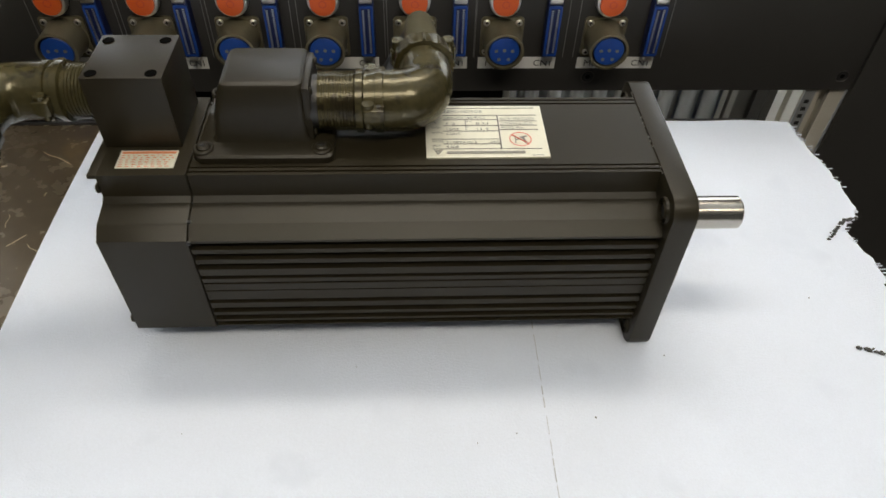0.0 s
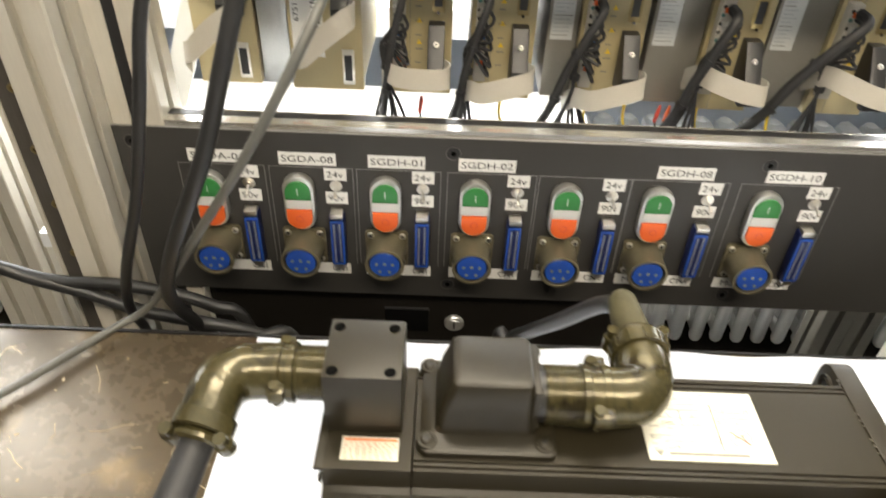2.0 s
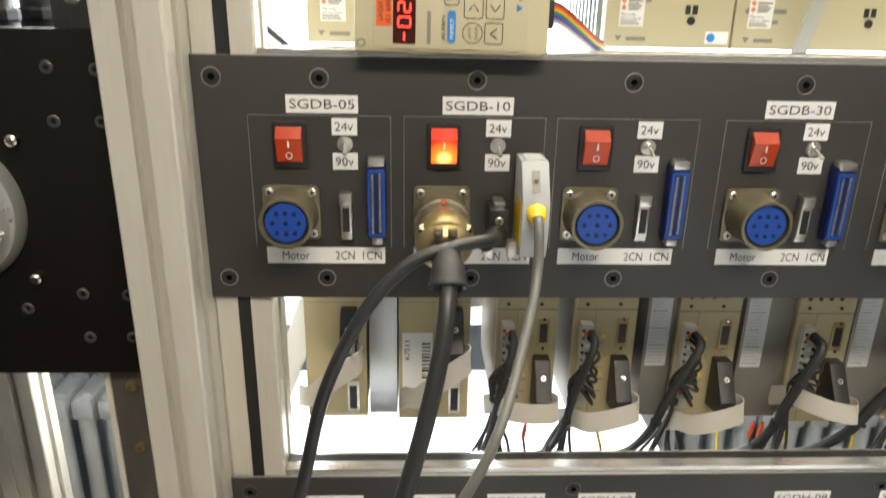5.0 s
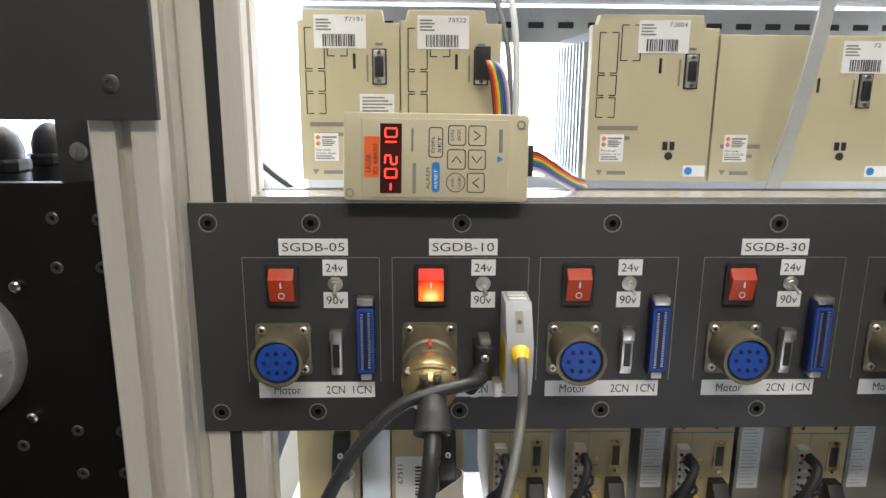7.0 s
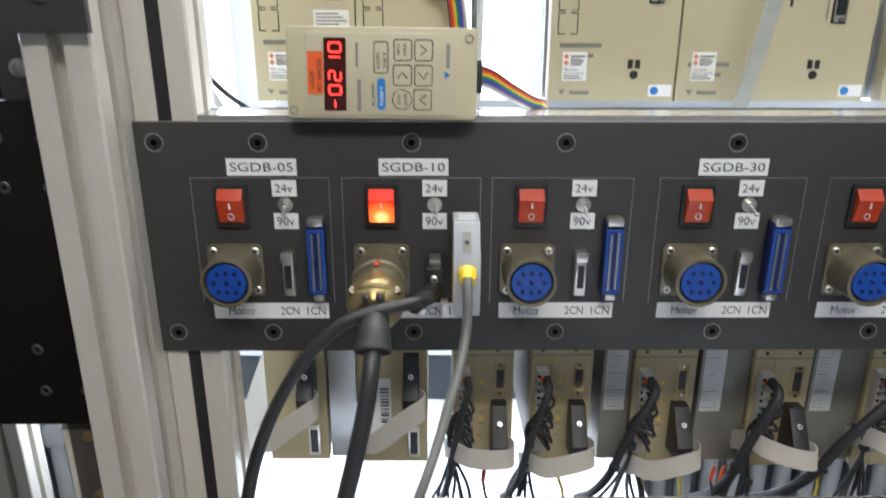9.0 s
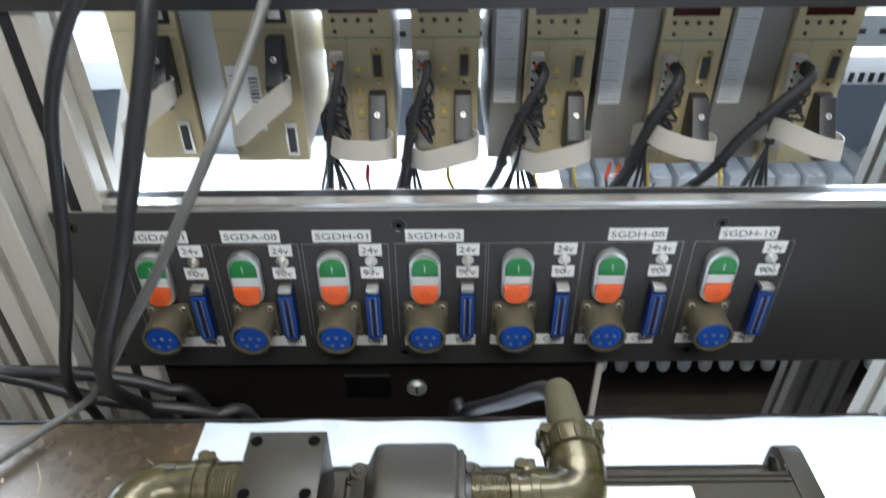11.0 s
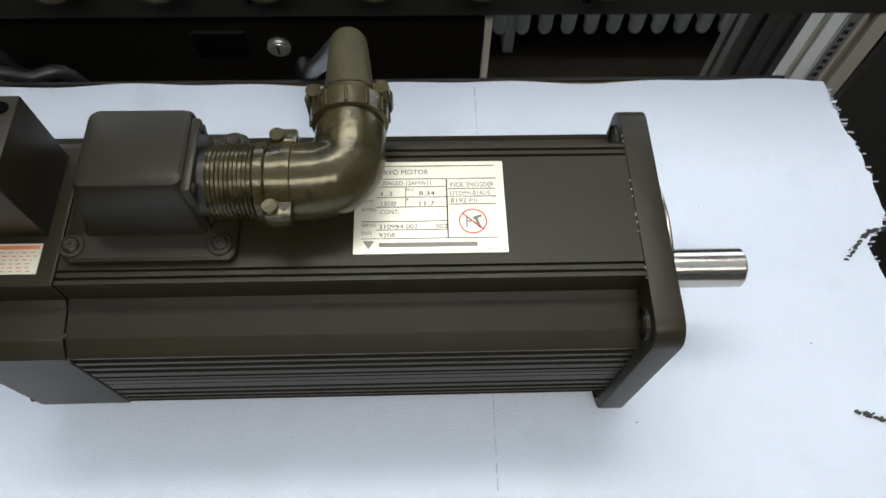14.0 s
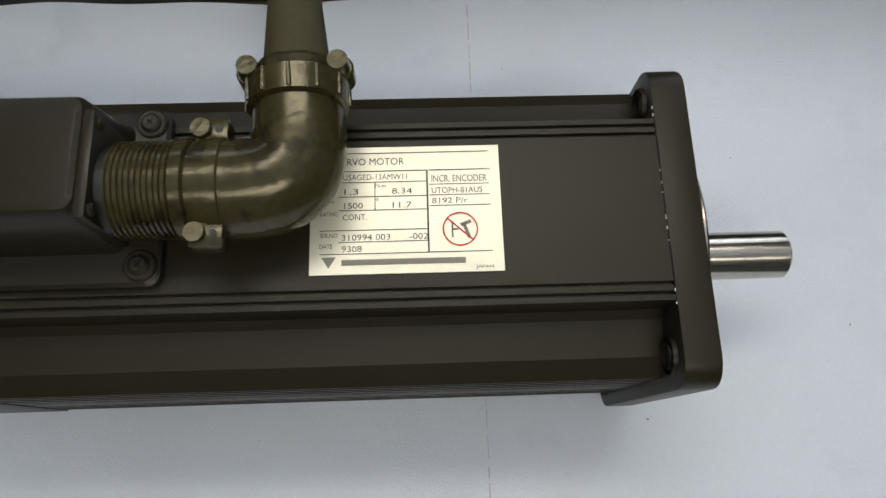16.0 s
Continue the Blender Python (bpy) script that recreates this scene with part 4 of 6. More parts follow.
def small_socket(x, z0, z1, y=PY):
    s = thing("signal_socket", (x, y, z0), "narrow metal twenty-pin signal socket", "socket", "small signal sockets")
    part("shell", box(x - 0.0042, x + 0.0042, y - 0.0075, y, z0 + 0.004, z1 - 0.006, 0.0008), CHROME, s)
    part("cavity", box(x - 0.0024, x + 0.0024, y - 0.0080, y - 0.0072, z0 + 0.007, z1 - 0.0105), BLACK_PLASTIC, s)
    part("latch", box(x - 0.0048, x + 0.0048, y - 0.0095, y, z1 - 0.0085, z1, 0.0014), CHROME, s)
    part("latch", box(x - 0.0044, x + 0.0044, y - 0.0060, y, z0, z0 + 0.0050, 0.0012), CHROME, s)
    return s


def toggle(x, z, y=PY):
    s = thing("toggle_switch", (x, y, z), "small chrome toggle switch with round nut", "switch", "toggle switches")
    part("nut", lathe((x, y, z), (0, -1, 0), [(0, 0.0056), (0.0006, 0.0056), (0.0007, 0.0044), (0.0022, 0.0044), (0.0023, 0.0030), (0.0040, 0.0028), (0.0041, 0.0014)], 24), CHROME, s)
    part("lever", sweep([(x, y - 0.003, z), (x + 0.0004, y - 0.008, z - 0.002), (x + 0.0008, y - 0.013, z - 0.0048)], [0.0010, 0.0011, 0.0016], 10), CHROME, s)
    return s


def rocker(x, z, lit, y=PY):
    s = thing("rocker_switch", (x, y, z), "red rocker switch, lit up" if lit else "red rocker switch, not lit, in a black bezel", "switch", "rocker switches")
    part("bezel", prism(rounded(x - 0.0122, x + 0.0122, z - 0.0162, z + 0.0162, 0.002), "y", y - 0.0028, y, bevel=0.0008), BLACK_PLASTIC, s)
    own = prism([(y - 0.002, z + 0.0130), (y - 0.0030, z + 0.0130), (y - 0.0088, z + 0.0056), (y - 0.0040, z - 0.0118), (y - 0.002, z - 0.0125)], "x", x - 0.0092, x + 0.0092, bevel=0.0005)
    key = part("key", own, ROCKER_LIT if lit else ROCKER, s, "glowing red key" if lit else "translucent red key")
    part("mark", box(x - 0.0005, x + 0.0005, y - 0.0084, y - 0.0066, z - 0.0006, z + 0.0038), WHITE_TAPE, key)
    ring = bmesh.new()
    o = [ring.verts.new((x + 0.0024 * math.cos(a), y - 0.0061, z - 0.0070 + 0.0024 * math.sin(a))) for a in (k * math.pi / 10 for k in range(20))]
    i = [ring.verts.new((x + 0.0019 * math.cos(a), y - 0.0061, z - 0.0070 + 0.0019 * math.sin(a))) for a in (k * math.pi / 10 for k in range(20))]
    for k in range(20):
        ring.faces.new((o[k], o[(k + 1) % 20], i[(k + 1) % 20], i[k]))
    part("mark", ring, WHITE_TAPE, key)
    return s


def button(x, z, y=PY):
    s = thing("push_button", (x, y, z), "oval double push button, green above orange", "push button", "double push buttons")
    w, h = 0.0142, 0.0288
    part("bezel", prism(rounded(x - w, x + w, z - h, z + h, w * 0.999, 10), "y", y - 0.0095, y, bevel=0.0022), SILVER, s)

    def lens(z0, z1, r_top, r_low):
        pts, a = [], w - 0.0026
        if r_top:
            pts += [(x + a * math.cos(t), z1 - a + a * math.sin(t)) for t in (k * math.pi / 12 for k in range(13))]
        else:
            pts += [(x + a, z1), (x - a, z1)]
        if r_low:
            pts += [(x + a * math.cos(t), z0 + a + a * math.sin(t)) for t in (math.pi + k * math.pi / 12 for k in range(13))]
        else:
            pts += [(x - a, z0), (x + a, z0)]
        return pts

    g = part("green_button", prism(lens(z + 0.0058, z + h - 0.0042, True, False), "y", y - 0.0118, y - 0.009, bevel=0.0006), GREEN, s)
    part("mark", box(x - 0.0004, x + 0.0004, y - 0.0121, y - 0.0117, z + 0.011, z + 0.018), CLEAR_GREY, g)
    part("lens", prism(lens(z - 0.0046, z + 0.0054, False, False), "y", y - 0.0110, y - 0.009, bevel=0.0004), CLEAR_GREY, s)
    o = part("orange_button", prism(lens(z - h + 0.0030, z - 0.0054, False, True), "y", y - 0.0125, y - 0.009, bevel=0.0008), ORANGE, s)
    part("mark", lathe((x, y - 0.0124, z - 0.0145), (0, -1, 0), [(0, 0.0034), (0.0003, 0.0034), (0.0003, 0.0028)], 20, cap=False), RED_INK, o)
    return s


def station_line(x0, x1, z0, z1):
    """Thin engraved outline round a station."""
    l = thing("station_outline", (x0, PY, z0), "thin engraved rectangle round a drive station", "outline", "station outlines")
    for a, b, c, d in ((x0, x1, z1 - 0.0005, z1), (x0, x0 + 0.0005, z0, z1), (x1 - 0.0005, x1, z0, z1)):
        part("groove", box(a, b, PY - 0.0003, PY, c, d), PANEL_EDGE, l)
    return l


# upper stations
for k, (u, name, wide) in enumerate(((-0.357, "SGDB-05", 0.101), (-0.247, "SGDB-10", 0.102), (-0.137, "", 0.104), (-0.014, "SGDB-30", 0.108), (0.111, "", 0.108), (0.240, "", 0.108))):
    station_line(u - 0.0075, u - 0.0075 + wide, 1.1495, 1.2480)
    rocker(u + 0.0215, 1.2270, k == 1)
    words_label([("24v", 0.12, 0.72)], u + 0.0515, u + 0.0695, 1.2340, 1.2462)
    words_label([("90v", 0.12, 0.72)], u + 0.0515, u + 0.0695, 1.2090, 1.2212)
    toggle(u + 0.0605, 1.2275)
    if k != 1:
        small_socket(u + 0.0605, 1.1570, 1.1930)
        wide_socket(u + 0.0830, 1.1550, 1.2200)
    circular_socket(u + 0.0205, 1.1768)
    words_label([("Motor", 0.13, 0.23), ("2CN", 0.58, 0.16), ("1CN", 0.81, 0.16)], u, u + 0.0885, 1.1365, 1.1493)
    if name:
        words_label([(name, 0.05, 0.90)], u + 0.020, u + 0.0705, 1.2495, 1.2620)

# lower stations: corner of the socket, start of the name, start of the voltage label
for c, n, v, name in ((-0.3445, -0.340, -0.300, "SGDA-01"), (-0.2645, -0.2605, -0.2215, "SGDA-08"), (-0.1865, -0.182, -0.143, "SGDH-01"), (-0.1055, -0.102, -0.0575, "SGDH-02"), (-0.0235, 0, 0.028, ""), (0.0585, 0.0735, 0.1145, "SGDH-08"), (0.1560, 0.1695, 0.2115, "SGDH-10")):
    button(c + 0.0200, 0.8735)
    circular_socket(c + 0.0200, 0.8215, depth=0.030, size=0.0405, r=0.0180, pins=5)
    words_label([("24v", 0.12, 0.72)], v, v + 0.020, 0.8945, 0.9070)
    words_label([("90v", 0.12, 0.72)], v, v + 0.020, 0.8695, 0.8820)
    toggle(v + 0.010, 0.8885)
    wide_socket(v + 0.0100, 0.8005, 0.8655)
    words_label([("Motor", 0.10, 0.34), ("CN1", 0.72, 0.22)], c - 0.001, v + 0.019, 0.7865, 0.7990)
    station_line(c - 0.006, v + 0.026, 0.7990, 0.9075)
    if name:
        words_label([(name, 0.05, 0.90)], n, n + 0.0505, 0.9095, 0.9220)

# plugs on the second upper station
P2 = Vector((-0.2265, PY, 1.1768))
mp = thing("motor_plug", P2 + Vector((0, -0.03, 0)), "khaki metal round plug screwed to its socket", "cable plug")
part("coupling_nut", lathe(P2 + Vector((0, -0.022, 0)), (0, -1, 0), [(0, 0.0192), (0.001, 0.0202), (0.012, 0.0202), (0.013, 0.0192), (0.0135, 0.0185), (0.026, 0.0178), (0.028, 0.0170)], 40), DULL_OLIVE, mp)
part("back_shell", lathe(P2 + Vector((0, -0.049, 0)), (0, -0.98, -0.2), [(0, 0.0186), (0.004, 0.0198), (0.014, 0.0196), (0.021, 0.0168), (0.025, 0.0120)], 32), BRASSY, mp)
part("clamp_bar", sweep([P2 + Vector((-0.013, -0.064, 0.006)), P2 + Vector((-0.006, -0.068, 0.0125)), P2 + Vector((0.006, -0.068, 0.0125)), P2 + Vector((0.013, -0.064, 0.006))], [0.0028] * 4, 10), BRASSY, mp)
for sx in (-1, 1):
    screw_bar(P2 + Vector((sx * 0.0140, -0.066, 0.010)), P2 + Vector((sx * 0.0140, -0.056, -0.008)), 0.0034, mp)
part("alignment_stripe", box(P2.x - 0.0012, P2.x + 0.0012, P2.y - 0.047, P2.y - 0.036, P2.z + 0.0196, P2.z + 0.0203), RED_INK, mp, "red alignment stripe")
part("boot", sweep([P2 + Vector((0, -0.066, -0.003)), P2 + Vector((0.001, -0.084, -0.0075)), P2 + Vector((0.0013, -0.092, -0.011)), P2 + Vector((0.0010, -0.098, -0.017))], [0.0088, 0.0096, 0.0108, 0.0116], 24), RUBBER, mp, "black rubber boot")
part("boot_rim", lathe(P2 + Vector((0.0010, -0.0965, -0.0155)), (0, -0.62, -0.78), [(0, 0.0112), (0.0020, 0.0122), (0.0042, 0.0122), (0.0052, 0.0114), (0.0046, 0.0100), (0.0022, 0.0080), (0.0020, 0.0050)], 32), RUBBER, mp, "flared open rim of the boot")
for sx in (-1, 1):
    lug = part("clamp_lug", box(P2.x + sx * 0.0046 - 0.0030, P2.x + sx * 0.0046 + 0.0030, P2.y - 0.0770, P2.y - 0.0660, P2.z + 0.0035, P2.z + 0.0120, 0.0012), BRASSY, mp)
    part("screw_head", lathe((P2.x + sx * 0.0046, P2.y - 0.0765, P2.z + 0.0080), (0, -0.9, 0.4), [(0, 0.0024), (0.0014, 0.0024), (0.0018, 0.0016)], 14), BLACK_PLASTIC, lug)
tc = thing("thick_cable", P2 + Vector((0, -0.1, -0.02)), "thick dark grey power cable hanging in front of the panels", "cable", "hanging cables")
part("jacket", sweep([(-0.2250, 0.507, 1.168), (-0.2262, 0.489, 1.150), (-0.2310, 0.475, 1.120), (-0.2446, 0.455, 1.068), (-0.2650, 0.445, 1.006), (-0.3010, 0.455, 0.931), (-0.3270, 0.478, 0.868), (-0.3380, 0.508, 0.818), (-0.3370, 0.535, 0.770), (-0.330, 0.555, 0.70), (-0.325, 0.56, 0.40)], 0.0056, 16), CABLE, tc)
cp = thing("signal_plug", (-0.1865, PY, 1.16), "black right-angle signal plug with chrome screws", "cable plug")
part("hood", box(-0.1935, -0.1800, PY - 0.030, PY - 0.003, 1.1640, 1.1880, 0.002), BLACK_PLASTIC, cp)
part("latch", box(-0.1905, -0.1820, PY - 0.024, PY - 0.006, 1.1880, 1.1920, 0.001), CHROME, cp)
screw((-0.1868, PY - 0.030, 1.1800), (0, -1, 0), 0.0030, cp)
part("cable_entry", lathe((-0.1868, PY - 0.028, 1.1710), (-0.25, -0.80, 0.1), [(0, 0.0068), (0.016, 0.0068), (0.028, 0.0058), (0.045, 0.0050)], 16), BLACK_PLASTIC, cp)
for dx in (-0.010, 0.006):
    part("clamp", box(-0.1868 + dx - 0.002, -0.1868 + dx + 0.004, PY - 0.052, PY - 0.040, 1.160, 1.171, 0.0012), CHROME, cp)
sc = thing("thin_cable", (-0.19, 0.53, 1.175), "dark grey signal cable arching down in front of the panels", "cable", "hanging cables")
part("jacket", sweep([(-0.189, 0.560, 1.172), (-0.198, 0.530, 1.1795), (-0.222, 0.520, 1.178), (-0.2504, 0.515, 1.1675), (-0.280, 0.507, 1.135), (-0.3047, 0.500, 1.0827), (-0.322, 0.498, 1.0124), (-0.344, 0.502, 0.936), (-0.374, 0.507, 0.853), (-0.393, 0.530, 0.790), (-0.394, 0.55, 0.70), (-0.39, 0.55, 0.30)], 0.0045, 14), CABLE, sc)
hd = thing("grey_plug", (-0.164, PY, 1.16), "grey plastic plug hood with yellow grommet", "cable plug")
own = prism([(PY - 0.004, 1.1575), (PY - 0.043, 1.1575), (PY - 0.047, 1.176), (PY - 0.047, 1.197), (PY - 0.031, 1.2230), (PY - 0.004, 1.2230)], "x", -0.1735, -0.1545, bevel=0.0012)
hood = part("hood", own, GREY_HOOD, hd)
part("recess", prism([(PY - 0.0425, 1.2050), (PY - 0.0430, 1.2048), (PY - 0.0352, 1.2174), (PY - 0.0347, 1.2176)], "x", -0.1668, -0.1612), GREY_INK, hood, "dark recess in the sloping face")
part("recess_screw", lathe((-0.1640, PY - 0.0389, 1.2108), (0, -0.85, 0.52), [(0, 0.0017), (0.0008, 0.0017), (0.0008, 0.0008)], 12), INK, hood)
part("side_label", box(-0.17385, -0.1734, PY - 0.042, PY - 0.012, 1.165, 1.195), YELLOW, hood, "yellow side label")
for k in range(3):
    part("rib", box(-0.1705, -0.1575, PY - 0.028 + 0.007 * k, PY - 0.024 + 0.007 * k, 1.2226, 1.2245, 0.0006), CLEAR_GREY, hood)
part("grommet", lathe((-0.1640, PY - 0.046, 1.1915), (0, -0.9, -0.35), [(0, 0.0068), (0.004, 0.0068), (0.006, 0.0056), (0.010, 0.0052)], 20), YELLOW, hd, "yellow rubber grommet")
gc = thing("grey_cable", (-0.164, 0.54, 1.18), "pale grey signal cable hanging down in front of the panels", "cable", "hanging cables")
part("jacket", sweep([(-0.1640, PY - 0.048, 1.1910), (-0.1643, PY - 0.062, 1.1850), (-0.1655, 0.527, 1.158), (-0.1750, 0.500, 1.128), (-0.1998, 0.452, 1.075), (-0.2400, 0.442, 1.006), (-0.286, 0.458, 0.935), (-0.336, 0.490, 0.857), (-0.368, 0.505, 0.815), (-0.395, 0.490, 0.804), (-0.431, 0.444, 0.803), (-0.455, 0.415, 0.803), (-0.480, 0.385, 0.806)], 0.0034, 12), CABLE_GREY, gc)
part("strain_relief", lathe((-0.455, 0.415, 0.8035), (-0.62, -0.78, 0.05), [q for k in range(9) for q in ((0.0055 * k, 0.0062), (0.0055 * k + 0.0030, 0.0074), (0.0055 * k + 0.0032, 0.0050), (0.0055 * k + 0.0054, 0.0050))], 14), RUBBER, gc, "ribbed black strain relief")
part("plug_shell", box(-0.535, -0.480, 0.335, 0.378, 0.797, 0.815, 0.004), BLACK_PLASTIC, gc)

for dy, pts in enumerate((((-0.75, 0.48, 0.880), (-0.62, 0.525, 0.858), (-0.527, 0.545, 0.829), (-0.470, 0.548, 0.808), (-0.409, 0.548, 0.806), (-0.359, 0.548, 0.797), (-0.325, 0.550, 0.781), (-0.300, 0.556, 0.755), (-0.285, 0.565, 0.60), (-0.28, 0.57, 0.30)), ((-0.75, 0.46, 0.885), (-0.62, 0.525, 0.850), (-0.527, 0.545, 0.827), (-0.483, 0.546, 0.811), (-0.436, 0.545, 0.796), (-0.387, 0.540, 0.781), (-0.336, 0.538, 0.772), (-0.286, 0.545, 0.752), (-0.25, 0.56, 0.70), (-0.24, 0.57, 0.30)))):
    c = thing("bundle_cable", pts[0], "dark grey cable sagging behind the bench edge", "cable", "hanging cables")
    part("jacket", sweep(pts, 0.0060, 12), CABLE, c)

# black cabinet with lock below the lower panel
cab = thing("black_cabinet", (-0.15, 0.62, 0.2), "black sheet-metal cabinet with a lock below the panel", "cabinet")
part("door", box(-0.3555, 0.088, 0.616, 0.640, 0.20, 0.755, 0.001), BLACK_PLATE, cab)
part("edge", box(0.088, 0.0945, 0.612, 0.640, 0.20, 0.757, 0.001), ALU, cab, "bare aluminium edge strip")
part("recessed_grip", box(-0.172, -0.125, 0.6150, 0.6165, 0.694, 0.727, 0.0006), HOLE, cab)
part("grip_lip", box(-0.172, -0.125, 0.6135, 0.6160, 0.7265, 0.7285, 0.0006), BLACK_PLASTIC, cab)
lock = part("lock", lathe((-0.0975, 0.616, 0.7090), (0, -1, 0), [(0, 0.0105), (0.003, 0.0105), (0.0045, 0.0090), (0.0045, 0.0075), (0.0052, 0.0070), (0.0054, 0.001)], 28), SILVER, cab, "round chrome lock")
part("keyhole", box(-0.0985, -0.0965, 0.6100, 0.6108, 0.7040, 0.7140), INK, lock)
# the height above the panels is added, unseen, to shade what stands behind
solid("side_plate", box(0.4465, 1.05, 0.597, 0.603, 0.0, 1.75, 0.001), PANEL, "anthracite cover plate beside the rack, unseen top added as light block", "plate")
sh = thing("floor_shelf", (0.25, 0.9, 0.04), "grey metal shelf frame low behind the rack", "shelf")
part("board", box(0.10, 0.44, 0.70, 1.15, 0.04, 0.06, 0.003), FLOOR, sh, "brown board")
for y in (0.66, 1.05):
    part("bar", box(0.10, 0.44, y + 0.03, y + 0.05, 0.062, 0.085, 0.002), GREY_METAL, sh)
part("pipe", lathe((0.33, 0.86, 0.06), (0, 0, 1), [(0, 0.012), (0.18, 0.012), (0.181, 0.017), (0.21, 0.017)], 16), PALE_METAL, sh)

# machine plate with the turned disc, left of the rack
mpz = thing("machine_plate", (-0.56, 0.59, 1.05), "black anodised machine plate with hex bolts", "machine plate")
part("plate", box(-0.85, -0.4475, 0.590, 0.599, 1.0480, 1.3040, 0.001), BLACK_PLATE, mpz)
part("ledge", box(-0.85, -0.4980, 0.599, 0.760, 1.285, 1.2930, 0.001), BLACK_PLATE, mpz)
for x, z in ((-0.492, 1.279), (-0.460, 1.278), (-0.493, 1.243), (-0.461, 1.243), (-0.493, 1.115), (-0.460, 1.114), (-0.493, 1.079), (-0.461, 1.079), (-0.535, 1.103), (-0.535, 1.279)):
    part("bolt", lathe((x, 0.5905, z), (0, -1, 0), [(0, 0.0045), (0.0012, 0.0045), (0.0017, 0.0038), (0.0017, 0.0022), (0.0004, 0.0020)], 18), DARK_BOLT, mpz)
for x, z in ((-0.522, 1.230), (-0.523, 1.128)):
    part("pin", lathe((x, 0.590, z), (0, -1, 0), [(0, 0.0042), (0.005, 0.0042), (0.0062, 0.0026)], 14), STEEL, mpz)
DX, DZ = -0.579, 1.180
disc = part("disc", lathe((DX, 0.590, DZ), (0, -1, 0), [(0, 0.0565), (0.004, 0.0565), (0.010, 0.0530), (0.012, 0.0475), (0.012, 0.016), (0.006, 0.013)], 64), SILVER, mpz, "turned bare-metal disc with radial ribs")
for k in range(10):
    a = k * math.pi / 5 + 0.2
    part("rib", sweep([(DX + 0.017 * math.cos(a), 0.576, DZ + 0.017 * math.sin(a)), (DX + 0.046 * math.cos(a), 0.576, DZ + 0.046 * math.sin(a))], [0.004, 0.0052], 8), SILVER, disc)
part("bolt", lathe((DX + 0.038, 0.580, DZ + 0.022), (0, -1, 0), [(0, 0.0058), (0.004, 0.0058), (0.004, 0.0029), (0.001, 0.0027)], 18), GREY_METAL, disc)
cover = thing("upper_cover", (-0.5, 0.53, 1.35), "anthracite cover plate bolted above the machine plate", "cover plate")
part("sheet", box(-0.85, -0.3975, 0.5500, 0.5560, 1.3490, 1.75, 0.001), PANEL, cover)
part("bolt", lathe((-0.4245, 0.5500, 1.3715), (0, -1, 0), [(0, 0.0056), (0.0010, 0.0056), (0.0015, 0.0046), (0.0015, 0.0026), (0.0004, 0.0022)], 18), DARK_BOLT, cover)
for x, fy, k in ((-0.5495, 0.640, 0.90), (-0.5400, 0.690, 0.85)):
    f = thing("pipe_fitting", (x, fy, 1.293), "black round plastic pipe fitting", "fitting", "pipe fittings")
    part("body", lathe((x, fy, 1.2930), (0, 0, 1), [(0, 0.019 * k), (0.012, 0.019 * k), (0.014, 0.016 * k), (0.030, 0.0165 * k), (0.040, 0.013 * k), (0.045, 0.007 * k), (0.047, 0.003 * k)], 24), BLACK_PLASTIC, f)
    part("nut", lathe((x, fy, 1.3055), (0, 0, 1), [(0, 0.0195 * k), (0.002, 0.0205 * k), (0.008, 0.0205 * k), (0.010, 0.0195 * k)], 12), BLACK_PLASTIC, f, smooth=0)
bar = thing("bolted_bar", (-0.475, 0.60, 0.75), "dark steel bar with a row of hex bolts", "steel bar")
part("bar", box(-0.4880, -0.4625, 0.6000, 0.6120, 0.50, 1.42, 0.001), BAR_STEEL, bar)
part("edge_strip", box(-0.4925, -0.4882, 0.5992, 0.6120, 0.50, 1.0470, 0.0005), ALU, bar)
# added strip whose black stands for the shade in the slit
part("filler_strip", box(-0.4623, -0.4465, 0.6080, 0.6120, 0.50, 1.42), BLACK_PLASTIC, bar, "black strip put in for the dark slit between bar and post")
for k in range(8):
    part("bolt", lathe((-0.4720, 0.6000, 1.0310 - 0.0577 * k), (0, -1, 0), [(0, 0.0043), (0.0030, 0.0043), (0.0034, 0.0036), (0.0034, 0.0019), (0.001, 0.0017)], 14), BRASSY, bar)
part("bolt", lathe((-0.4720, 0.6000, 1.3250), (0, -1, 0), [(0, 0.0064), (0.0030, 0.0064), (0.0034, 0.0056), (0.0034, 0.0029), (0.001, 0.0027)], 14), CHROME, bar)

# white bench below the window, behind the rack
wb = thing("window_bench", (-0.5, 1.0, 0), "long white bench in front of the window", "bench")
part("top", box(-0.605, 0.115, 0.74, 1.19, 0.690, 0.712, 0.002), SILL, wb)
for x in (-0.57, 0.06):
    part("leg", box(x - 0.02, x + 0.02, 0.95, 1.0, 0, 0.69, 0.002), ALU, wb)

strip = thing("white_strip", (-0.39, 0.76, 0.95), "slanting white plastic strip between post and drive", "plastic strip")
part("strip", prism([(-0.350, 1.070), (-0.322, 1.070), (-0.409, 0.845), (-0.437, 0.845)], "y", 0.750, 0.754, bevel=0.0008), WHITE_TAPE, strip)

# ---- drives behind the gap between the panels ----
DY = 0.690


def flat_ribbon(points, parent, half=0.0095):
    return part("ribbon", sweep(points, [0.0006] * len(points), flat=half, side=(0, 0.25, 1), steps=6), RIBBON, parent)


